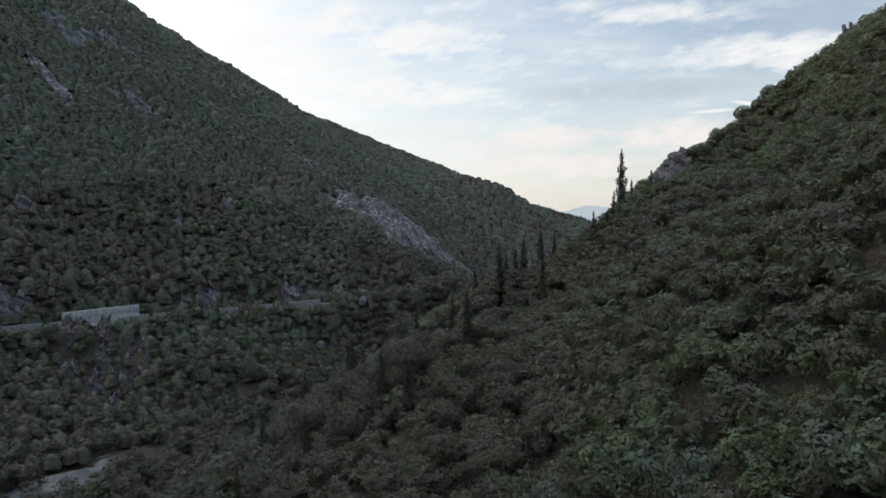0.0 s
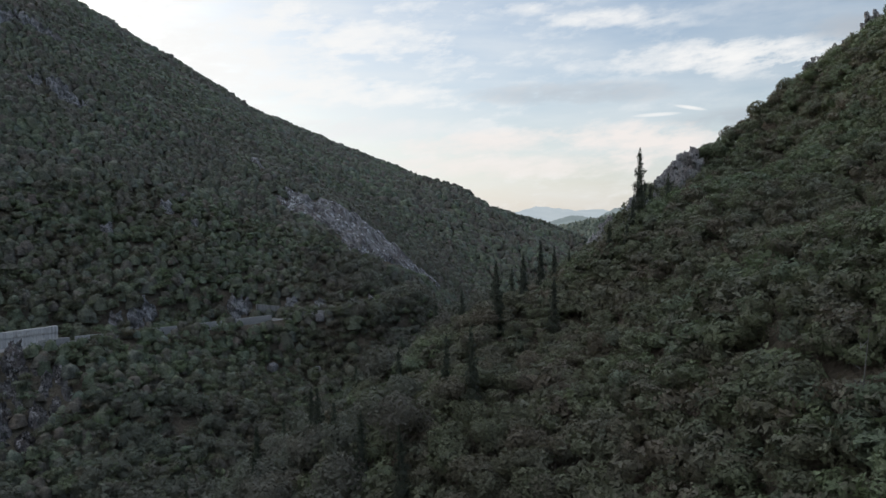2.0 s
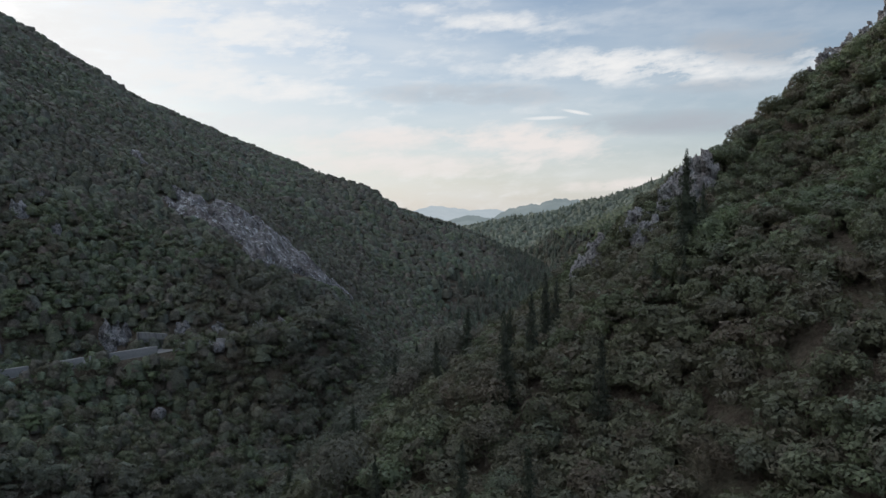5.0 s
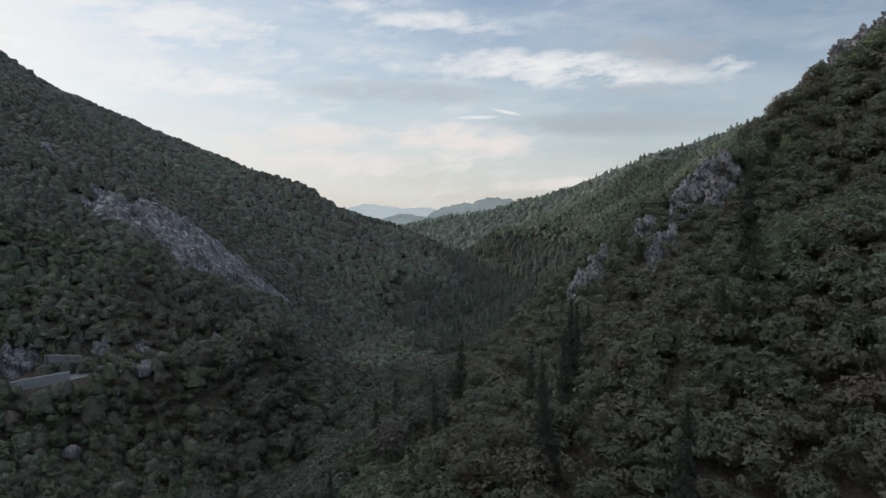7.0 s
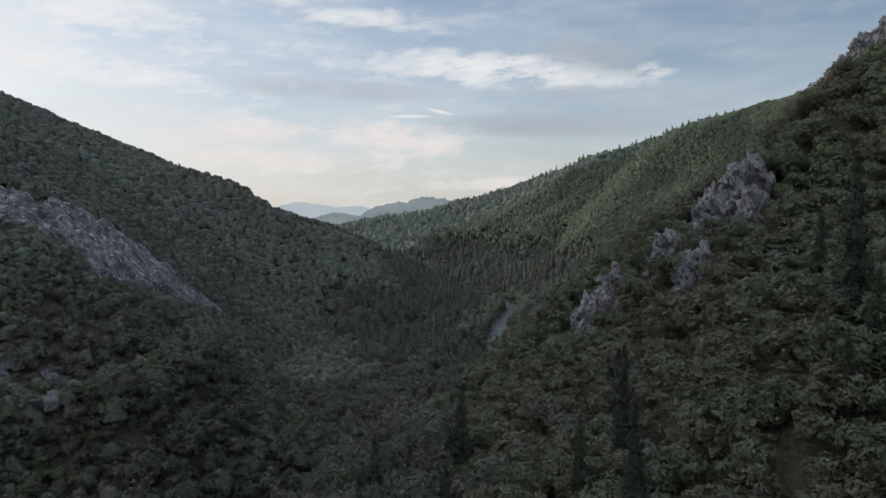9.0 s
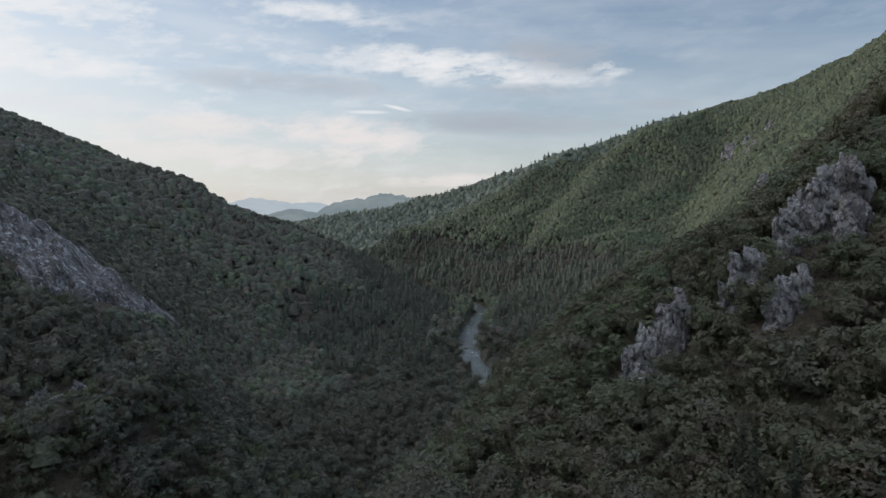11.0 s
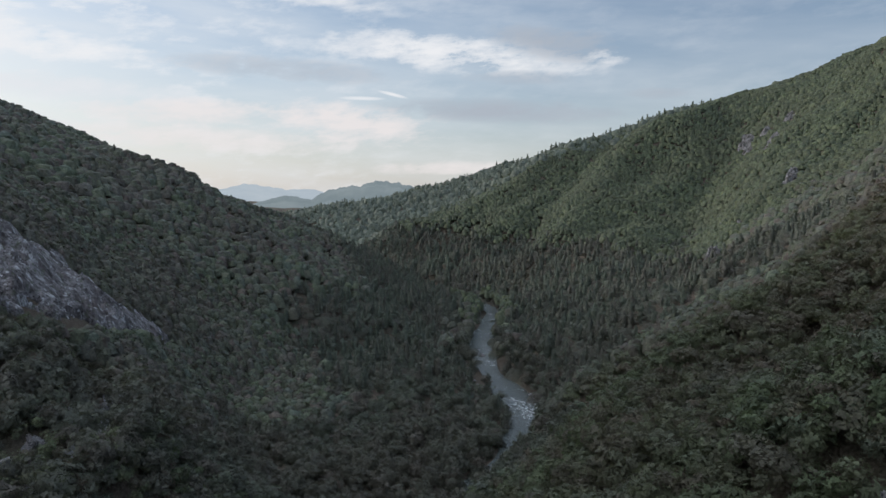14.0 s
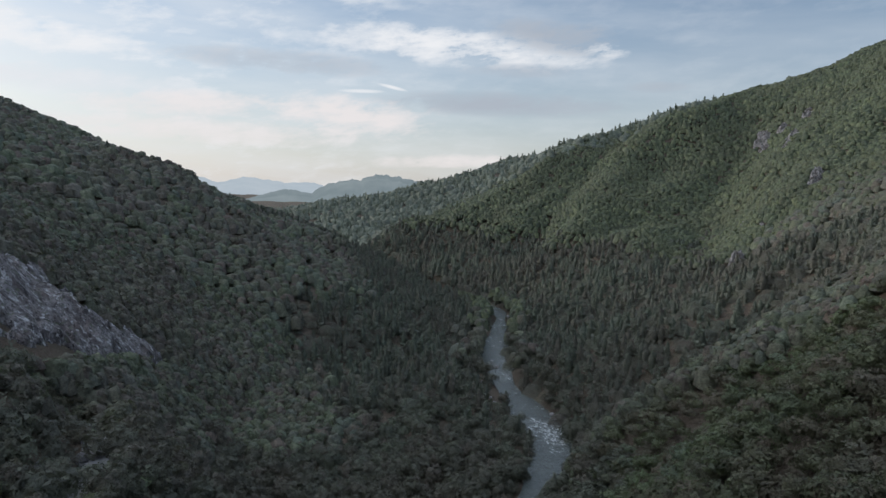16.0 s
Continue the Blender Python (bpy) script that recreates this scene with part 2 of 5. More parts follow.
RIVER = [(-28.8, 933.9), (-17.9, 751.4), (6.2, 678.4), (36.9, 605.4), (58.8, 547), (70.4, 495.9), (82.1, 452.1), (90.2, 406.8), (69, 357.2), (52.9, 322.1), (44.9, 290), (42.7, 269.6), (40.5, 252.8), (37.6, 239.7), (30.3, 228), (21.5, 216.3), (3.3, 200.2), (-14.2, 173.2), (-28.9, 141.1), (-41, 115), (-51, 80), (-64, 20), (-85, -80), (-115, -300)]
ROAD = [(-165, -120), (-140, -20), (-122, 50), (-109, 103), (-103, 116), (-93.7, 129), (-80.8, 151.4), (-70.1, 162.7), (-61.3, 168.3), (-53.6, 171.4), (-46.5, 171.9),
    (-41.6, 181.4), (-41.1, 195.1), (-43.1, 204.9), (-45.7, 210.3)]


def along(line, step=2.0):
    p = np.array(line, float)
    for _ in range(3):                      # round the corners
        p = np.concatenate([p[:1], np.stack([0.75 * p[:-1] + 0.25 * p[1:], 0.25 * p[:-1] + 0.75 * p[1:]], 1).reshape(-1, 2), p[-1:]])
    d = np.concatenate([[0], np.cumsum(np.linalg.norm(np.diff(p, axis=0), axis=1))])
    s = np.arange(0, d[-1], step)
    return np.stack([np.interp(s, d, p[:, 0]), np.interp(s, d, p[:, 1])], -1)


RIVER_LINE, ROAD_LINE = along(RIVER, 4.0), along(ROAD, 3.0)


def river_level(y):
    return np.interp(y, [-300, 60, 140, 226, 2000], [26, 22, 19.5, 18, 18])


def road_level(y):
    return np.interp(y, [-120.0, 0.0, 60.0, 116.0, 129.0, 151.4, 162.7, 171.4, 181.4, 195.1, 212.6], [49.0, 45.0, 41.5, 39.2, 38.9, 38.1, 38.3, 38.9, 40.5, 40.1, 39.7])


def near(line, x, y):
    """Distance to a line, and the y of its nearest point."""
    q = np.stack([np.ravel(x), np.ravel(y)], -1)
    d, k = np.full(len(q), 1e9), np.zeros(len(q))
    for i in range(0, len(q), 20000):
        p = q[i:i + 20000]
        j = ((line ** 2).sum(1)[None] - 2 * (p @ line.T)).argmin(1)
        d[i:i + 20000] = np.hypot(p[:, 0] - line[j, 0], p[:, 1] - line[j, 1])
        k[i:i + 20000] = line[j, 1]
    return d.reshape(np.shape(x)), k.reshape(np.shape(x))


def tree_height(x, y):
    """How far the tree tops stand over the ground."""
    d, _ = near(RIVER_LINE, x, y)
    h = 2.5 + 1.6 * (1 - smooth(11, 44, d)) - 0.5 * smooth(150, 240, y)
    return h + 2.2 * smooth(240, 299, y) * (1 - smooth(44, 117, d))


def ground(x, y):
    x, y = np.asarray(x, float), np.asarray(y, float)
    z = canopy(x, y) - tree_height(x, y)
    for a, b, s in WAVES:
        z = z + 0.016 * s * np.sin(x * np.cos(a) * 6.28 / s + y * np.sin(a) * 6.28 / s + b)
    d, k = near(RIVER_LINE, x, y)
    bed = river_level(k)
    z = np.maximum(z, bed - 0.6 + 0.12 * np.clip(d - 4, 0, 20))
    z = z + (bed - 0.9 - z) * (1 - smooth(3.2, 7.5, d))
    d, k = near(ROAD_LINE, x, y)
    z = z + (road_level(k) - 0.06 - z) * (1 - smooth(3.2, 8.5, d))
    return z


def axis(parts):
    """Grid lines: parts of (end, step) from a start."""
    v = [parts[0]]
    for end, step in parts[1:]:
        n = max(1, round((end - v[-1]) / step))
        v += list(np.linspace(v[-1], end, n + 1)[1:])
    return np.array(v)


def material(name, rough=0.8, spec=0.3):
    m = bpy.data.materials.new(name)
    m.use_nodes = True
    t = m.node_tree
    b = t.nodes["Principled BSDF"]
    b.inputs["Roughness"].default_value = rough
    b.inputs["Specular IOR Level"].default_value = spec
    return m, t, b


def place(t, scale=(1, 1, 1)):
    """Positions in the world, in metres."""
    p = t.nodes.new("ShaderNodeNewGeometry").outputs["Position"]
    n = t.nodes.new("ShaderNodeMapping")
    n.inputs["Scale"].default_value = scale
    link(t, p, n.inputs[0])
    return n.outputs[0]


def bump(t, b, height, strength, distance):
    n = node(t, "ShaderNodeBump", Strength=strength, Distance=distance)
    link(t, height, n.inputs["Height"])
    link(t, n.outputs[0], b.inputs["Normal"])


def earth_material():
    m, t, b = material("earth", 0.95, 0.1)
    p = place(t)
    big, small = noise_node(t, p, 0.06, 5), noise_node(t, p, 1.1, 8, 0.65)
    c = ramp(t, big, [(0.35, (0.085, 0.072, 0.054)), (0.55, (0.105, 0.082, 0.064)), (0.7, (0.088, 0.084, 0.058))])
    c = mix(t, ramp(t, small, [(0.5, 0.0), (0.72, 0.8)]), c, (0.110, 0.108, 0.074))
    c = mix(t, 1.0, c, ramp(t, noise_node(t, p, 3.5, 6, 0.7), [(0.35, 0.7), (0.6, 1.25)]), "MULTIPLY")
    link(t, c, b.inputs["Base Color"])
    bump(t, b, small, 1.0, 1.2)
    return m


def leaf_material(name, tones, gloss=0.65, patch=(0.082, 0.074, 0.056), grain=6.0, cut=0.0, dapple=0.2):
    """Foliage; the tone runs from crown to crown, with a finer change from leaf to leaf."""
    m, t, b = material(name, gloss, 0.25)
    tone = t.nodes.new("ShaderNodeAttribute")
    tone.attribute_name = "tone"
    own = t.nodes.new("ShaderNodeObjectInfo").outputs["Random"]
    island = t.nodes.new("ShaderNodeNewGeometry").outputs["Random Per Island"]
    fac = maths(t, "FRACT", maths(t, "ADD", tone.outputs["Fac"], own))
    c = ramp(t, fac, tones)
    lighter = mix(t, 1.0, c, (1.16, 1.16, 1.14), "MULTIPLY")
    darker = mix(t, 1.0, c, (0.86, 0.86, 0.88), "MULTIPLY")
    c = mix(t, island, darker, lighter)
    p = place(t)
    c = mix(t, ramp(t, noise_node(t, p, 0.03, 4), [(0.42, 0.0), (0.62, 0.5)]), c, patch)
    # leaf mottling: light tips, and the shade of gaps between leaves, put into the colour
    fine, clumps = noise_node(t, p, grain, 5, 0.75), noise_node(t, p, grain * 0.22, 4, 0.6)
    c = mix(t, 1.0, c, ramp(t, fine, [(0.36, 1 - dapple), (0.64, 1 + dapple)]), "MULTIPLY")
    c = mix(t, 1.0, c, ramp(t, clumps, [(0.35, 0.75), (0.65, 1.2)]), "MULTIPLY")
    link(t, c, b.inputs["Base Color"])
    bump(t, b, maths(t, "ADD", fine, maths(t, "MULTIPLY", clumps, 0.8)), 0.6, 0.8 / grain)
    # light comes through thin leaves
    thin = t.nodes.new("ShaderNodeBsdfTranslucent")
    link(t, mix(t, 1.0, c, (1.15, 1.2, 0.95), "MULTIPLY"), thin.inputs["Color"])
    both = node(t, "ShaderNodeMixShader", Fac=0.28)
    link(t, b.outputs[0], both.inputs[1])
    link(t, thin.outputs[0], both.inputs[2])
    out = both.outputs[0]
    if cut:
        # each clump is a spray of small leaves with gaps between them
        cells = node(t, "ShaderNodeTexVoronoi", Scale=cut)
        link(t, p, cells.inputs["Vector"])
        spray = node(t, "ShaderNodeMixShader")
        link(t, maths(t, "LESS_THAN", cells.outputs["Distance"], 0.56), spray.inputs[0])
        link(t, t.nodes.new("ShaderNodeBsdfTransparent").outputs[0], spray.inputs[1])
        link(t, out, spray.inputs[2])
        out = spray.outputs[0]
    link(t, out, t.nodes["Material Output"].inputs["Surface"])
    return m


def bark_material():
    m, t, b = material("bark", 0.9, 0.15)
    p = place(t, (6, 6, 1.2))
    n = noise_node(t, p, 1.5, 6)
    link(t, ramp(t, n, [(0.35, (0.06, 0.048, 0.038)), (0.65, (0.17, 0.145, 0.12))]), b.inputs["Base Color"])
    bump(t, b, n, 0.7, 0.05)
    return m


def rock_material(name, dark, pale, rust, lichen=0.4, blotch=0.25):
    """Weathered limestone: pale faces, dark fissures, rusty stains and lichen."""
    m, t, b = material(name, 0.9, 0.2)
    p = place(t)
    tall = place(t, (1.6, 1.6, 0.45))
    big, small = noise_node(t, tall, 0.35, 6, 0.6), noise_node(t, p, 2.6, 8, 0.7)
    c = ramp(t, big, [(0.32, dark), (0.55, pale), (0.75, tuple(v * 0.85 for v in pale))])
    c = mix(t, ramp(t, noise_node(t, tall, 0.16, 4), [(0.5, 0.0), (0.68, 0.7)]), c, rust)
    c = mix(t, ramp(t, small, [(0.38, 0.9), (0.5, 0.0)]), c, tuple(v * 0.22 for v in dark))
    c = mix(t, ramp(t, noise_node(t, p, 0.9, 5), [(0.56, 0.0), (0.7, lichen)]), c, (0.10, 0.12, 0.07))
    # blotches and water streaks
    runs = noise_node(t, place(t, (0.55, 0.55, 0.07)), 1.0, 6, 0.65)
    c = mix(t, ramp(t, runs, [(0.5, 0.0), (0.68, blotch)]), c, tuple(v * 0.45 for v in dark))
    c = mix(t, ramp(t, noise_node(t, place(t, (1.0, 1.0, 0.5)), 0.75, 8, 0.75), [(0.54, 0.0), (0.60, blotch)]), c, tuple(min(v * 2.1, 0.42) for v in pale))
    link(t, c, b.inputs["Base Color"])
    crack = node(t, "ShaderNodeTexVoronoi", Scale=1.5)
    crack.feature = "DISTANCE_TO_EDGE"
    link(t, tall, crack.inputs["Vector"])
    h = maths(t, "ADD", maths(t, "MULTIPLY", small, 0.6), ramp(t, crack.outputs["Distance"], [(0.0, 0.65), (0.2, 1.0)]))
    bump(t, b, h, 0.9, 0.5)
    return m


def concrete_material(name, shade):
    m, t, b = material(name, 0.88, 0.25)
    p = place(t)
    runs = noise_node(t, place(t, (2.2, 2.2, 0.12)), 1.0, 6, 0.65)
    spots = noise_node(t, p, 1.7, 7)
    c = ramp(t, runs, [(0.32, (0.26, 0.255, 0.25)), (0.5, (0.42, 0.415, 0.40)), (0.7, (0.52, 0.515, 0.50))])
    c = mix(t, ramp(t, spots, [(0.56, 0.0), (0.72, 0.6)]), c, (0.14, 0.14, 0.11))
    c = mix(t, 1.0, c, (shade, shade * 0.97, shade * 0.95), "MULTIPLY")
    link(t, c, b.inputs["Base Color"])
    bump(t, b, spots, 0.4, 0.05)
    return m


def asphalt_material():
    m, t, b = material("asphalt", 0.8, 0.35)
    p = place(t)
    fine, wide = noise_node(t, p, 9.0, 6), noise_node(t, p, 0.5, 5)
    c = ramp(t, wide, [(0.35, (0.115, 0.115, 0.118)), (0.65, (0.20, 0.195, 0.19))])
    c = mix(t, ramp(t, fine, [(0.5, 0.0), (0.7, 0.35)]), c, (0.26, 0.25, 0.24))
    link(t, c, b.inputs["Base Color"])
    bump(t, b, fine, 0.3, 0.02)
    return m


def gravel_material():
    m, t, b = material("gravel", 0.9, 0.2)
    p = place(t)
    cells = node(t, "ShaderNodeTexVoronoi", Scale=3.2)
    link(t, p, cells.inputs["Vector"])
    wide = noise_node(t, p, 0.25, 5)
    c = mix(t, 0.25, ramp(t, wide, [(0.35, (0.085, 0.082, 0.078)), (0.62, (0.175, 0.17, 0.168))]), cells.outputs["Color"], "SOFT_LIGHT")
    link(t, c, b.inputs["Base Color"])
    bump(t, b, cells.outputs["Distance"], 0.8, 0.15)
    return m


def water_material():
    m, t, b = material("river_water", 0.12, 0.5)
    p = place(t, (1.0, 0.45, 1.0))
    wave, ripple = noise_node(t, p, 0.6, 4), noise_node(t, p, 1.7, 5, 0.7)
    foam = ramp(t, maths(t, "MULTIPLY", noise_node(t, p, 0.11, 3), noise_node(t, p, 1.3, 6, 0.7)), [(0.28, 0.0), (0.37, 0.4)])
    c = mix(t, foam, (0.060, 0.070, 0.064), (0.55, 0.57, 0.56))
    link(t, c, b.inputs["Base Color"])
    link(t, maths(t, "ADD", maths(t, "MULTIPLY", foam, 0.5), 0.10), b.inputs["Roughness"])
    bump(t, b, maths(t, "ADD", wave, maths(t, "MULTIPLY", ripple, 0.7)), 0.85, 0.4)
    return m


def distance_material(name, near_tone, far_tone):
    """Far land, seen only as a backdrop; its haze is put into a glowing colour."""
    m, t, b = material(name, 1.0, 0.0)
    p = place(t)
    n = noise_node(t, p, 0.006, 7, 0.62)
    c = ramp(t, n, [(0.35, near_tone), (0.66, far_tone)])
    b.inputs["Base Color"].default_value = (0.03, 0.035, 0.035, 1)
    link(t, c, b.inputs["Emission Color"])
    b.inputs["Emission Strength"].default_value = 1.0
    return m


def plain_material(name, colour, rough=0.6, metal=0.0):
    m, t, b = material(name, rough)
    n = noise_node(t, place(t), 4.0, 5)
    c = ramp(t, n, [(0.3, tuple(v * 0.75 for v in colour)), (0.7, colour)])
    link(t, c, b.inputs["Base Color"])
    b.inputs["Metallic"].default_value = metal
    return m


EARTH = earth_material()
TONES = [(0.0, (0.074, 0.094, 0.050)), (0.22, (0.092, 0.124, 0.060)), (0.40, (0.092, 0.092, 0.060)), (0.60, (0.118, 0.152, 0.076)), (0.74, (0.102, 0.134, 0.086)), (0.88, (0.112, 0.098, 0.066)), (1.0, (0.074, 0.094, 0.050))]
RUSSET = (0.108, 0.087, 0.066)
SCRUB = leaf_material("scrub_leaves", [(k, (r * 1.06, v, q * 1.08)) for k, (r, v, q) in TONES], patch=RUSSET, grain=5.0, dapple=0.3, cut=6.5)
HILL_SCRUB = leaf_material("hill_scrub_leaves", [(k, (r * 1.06, v * 0.96, q * 1.18)) for k, (r, v, q) in TONES], patch=(0.100, 0.082, 0.068), grain=2.4, dapple=0.42)
FAR_SCRUB = leaf_material("far_scrub_leaves", [(0.0, (0.056, 0.070, 0.044)), (0.3, (0.102, 0.122, 0.068)), (0.6, (0.068, 0.086, 0.052)), (0.85, (0.130, 0.146, 0.076)), (1.0, (0.056, 0.070, 0.044))], patch=(0.100, 0.108, 0.064), grain=1.6, dapple=0.42)
WOODS = leaf_material("woodland_leaves", [(k, (r * 1.05, v, q * 1.08)) for k, (r, v, q) in [(0.0, (0.080, 0.092, 0.066)), (0.35, (0.092, 0.106, 0.074)), (0.6, (0.098, 0.092, 0.070)), (0.82, (0.108, 0.126, 0.086)), (1.0, (0.080, 0.092, 0.066))]], patch=(0.100, 0.084, 0.068), grain=4.0, cut=5.5)
# pine tones paler and greyer: far-valley haze put into the colour
PINE = leaf_material("pine_needles", [(0.0, (0.104, 0.122, 0.096)), (0.5, (0.126, 0.144, 0.112)), (0.8, (0.132, 0.126, 0.104)), (1.0, (0.104, 0.122, 0.096))], patch=(0.118, 0.110, 0.092), grain=2.5)
# the farthest pines and woods get still more haze in their colour
DISTANT = leaf_material("hazy_pine_needles", [(0.0, (0.120, 0.142, 0.112)), (0.5, (0.150, 0.172, 0.130)), (0.8, (0.132, 0.150, 0.122)), (1.0, (0.120, 0.142, 0.112))], patch=(0.135, 0.150, 0.112), grain=1.0, dapple=0.3)
CYPRESS = leaf_material("cypress_leaves", [(0.0, (0.044, 0.052, 0.036)), (0.5, (0.054, 0.064, 0.042)), (1.0, (0.044, 0.052, 0.036))], patch=(0.050, 0.050, 0.038), cut=9.0)
BARK = bark_material()
ROCK = rock_material("limestone", (0.15, 0.146, 0.15), (0.31, 0.30, 0.30), (0.20, 0.16, 0.14))
SCREE = rock_material("scree", (0.070, 0.060, 0.060), (0.24, 0.225, 0.225), (0.13, 0.10, 0.092), 0.7, 0.95)
BANK = rock_material("earthy_bank", (0.055, 0.048, 0.046), (0.15, 0.138, 0.134), (0.10, 0.078, 0.070), 0.7, 0.8)
CONCRETE, ASPHALT, GRAVEL, WATER = concrete_material("concrete", 1.0), asphalt_material(), gravel_material(), water_material()
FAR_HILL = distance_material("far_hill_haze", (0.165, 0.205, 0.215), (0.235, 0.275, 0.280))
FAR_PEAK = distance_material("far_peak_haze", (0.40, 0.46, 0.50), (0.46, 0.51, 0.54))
CABLE = plain_material("black_cable", (0.03, 0.03, 0.03))
KERBSTONE = plain_material("weathered_kerb", (0.30, 0.29, 0.28), 0.9)
DEADWOOD = plain_material("dead_wood", (0.17, 0.16, 0.15), 0.9)
OLD_CONCRETE = concrete_material("old_render", 0.42)
LEDGE = rock_material("pale_ledge", (0.11, 0.105, 0.106), (0.27, 0.26, 0.26), (0.16, 0.13, 0.12), 0.4, 0.5)


def part(name, bm, material, parent=None, label="", shade=False):
    me = bpy.data.meshes.new(name)
    bm.to_mesh(me)
    bm.free()
    if shade:
        me.polygons.foreach_set("use_smooth", np.ones(len(me.polygons), bool))
    me.materials.append(material)
    ob = new(name, me)
    if parent is not None:
        ob.parent = parent
    if label:
        ob["label"] = label
    return ob


def grid_faces(nx, ny):
    i = np.arange(nx * ny).reshape(nx, ny)
    return np.stack([i[:-1, :-1], i[1:, :-1], i[1:, 1:], i[:-1, 1:]], -1).reshape(-1, 4)


def fast_mesh(name, verts, faces, material, attrs=None, smooth_faces=True):
    """A mesh from arrays; faces all have the same number of corners."""
    me = bpy.data.meshes.new(name)
    n, k = faces.shape
    me.vertices.add(len(verts))
    me.vertices.foreach_set("co", np.ascontiguousarray(verts, np.float32).ravel())
    me.loops.add(n * k)
    me.loops.foreach_set("vertex_index", np.ascontiguousarray(faces, np.int32).ravel())
    me.polygons.add(n)
    me.polygons.foreach_set("loop_start", np.arange(0, n * k, k, dtype=np.int32))
    me.polygons.foreach_set("use_smooth", np.full(n, smooth_faces))
    for key, values in (attrs or {}).items():
        me.attributes.new(key, "FLOAT", "POINT").data.foreach_set("value", np.ascontiguousarray(values, np.float32))
    me.materials.append(material)
    me.update(calc_edges=True)
    return me


def make_ground():
    xs = axis([-2600, (-900, 120), (-420, 24), (-190, 8), (-120, 4), (110, 2.5), (250, 6), (620, 13), (1000, 40), (2600, 120)])
    ys = axis([-700, (-160, 40), (-20, 6), (320, 3), (640, 7), (1150, 16), (1700, 60), (4700, 200)])
    x, y = np.meshgrid(xs, ys, indexing="ij")
    z = ground(x, y)
    me = fast_mesh("ground", np.stack([x, y, z], -1).reshape(-1, 3), grid_faces(len(xs), len(ys)), EARTH)
    return tagged(new("ground", me), "dark scrubby hillside earth with leaf litter and stones", "ground", kind="structure")


make_ground()
def side_line(line, offset):
    """The line moved sideways; positive is to the right of its run."""
    d = np.gradient(line, axis=0)
    d /= np.linalg.norm(d, axis=1)[:, None]
    return line + np.stack([d[:, 1], -d[:, 0]], -1) * offset


def ribbon(line, widths, level, across=9):
    """A level strip along a line."""
    d = np.gradient(line, axis=0)
    d /= np.linalg.norm(d, axis=1)[:, None]
    n = np.stack([d[:, 1], -d[:, 0]], -1)
    u = np.linspace(-0.5, 0.5, across)
    p = line[:, None] + n[:, None] * (u[None, :, None] * widths[:, None, None])
    z = np.repeat(level[:, None], across, 1)
    return np.concatenate([p, z[..., None]], -1)


def make_river():
    line = along(RIVER, 2.5)
    y = line[:, 1]
    w = 8.4 + 1.6 * np.sin(y / 12.4) + 1.2 * np.sin(y / 5.3 + 1)
    w = w - 3.3 * smooth(328, 401, y) + 2.2 * np.exp(-((y - 240) / 20) ** 2)
    p = ribbon(line, w, river_level(y) - 0.25)
    me = fast_mesh("river", p.reshape(-1, 3), grid_faces(*p.shape[:2]), WATER)
    return tagged(new("river", me), "pale rippled river with small riffles between wooded banks", "river", kind="structure")


def make_road():
    line = along(ROAD, 2.0)
    p = ribbon(line, np.full(len(line), 4.5), road_level(line[:, 1]) + 0.03, 5)
    me = fast_mesh("road", p.reshape(-1, 3), grid_faces(*p.shape[:2]), ASPHALT)
    return tagged(new("road", me), "narrow grey asphalt road cut into the hillside", "road", kind="structure")


BENCH = [(-71.1, 73.1), (-70.6, 77.9), (-70.3, 83.7), (-69.3, 88.6), (-70, 94.6)]


def make_gravel():
    """A bare gravel bench under the road cliff."""
    line = along(BENCH, 0.8)
    u = np.linspace(-1, 1, 21)
    d = np.gradient(line, axis=0)
    d /= np.linalg.norm(d, axis=1)[:, None]
    n = np.stack([d[:, 1], -d[:, 0]], -1)
    p = line[:, None] + n[:, None] * (u[None, :, None] * 6.5)
    ends = np.minimum(np.arange(len(line)), np.arange(len(line))[::-1])[:, None] / 14
    rim = np.minimum(1 - np.abs(u)[None], ends)
    ragged = np.array([[noise.fractal(Vector((x, y, 3)) * 0.22, 0.8, 2.0, 5) for x, y in row] for row in p])
    z = ground(p[..., 0], p[..., 1]) - 0.7 + 1.0 * smooth(0.05, 0.4, rim + 0.45 * ragged) + 0.12 * ragged
    me = fast_mesh("gravel_bench", np.concatenate([p, z[..., None]], -1).reshape(-1, 3), grid_faces(*z.shape), GRAVEL)
    return tagged(new("gravel_bench", me), "bare pale gravel bench below the road", "gravel", kind="structure")


make_river()
make_road()
make_gravel()


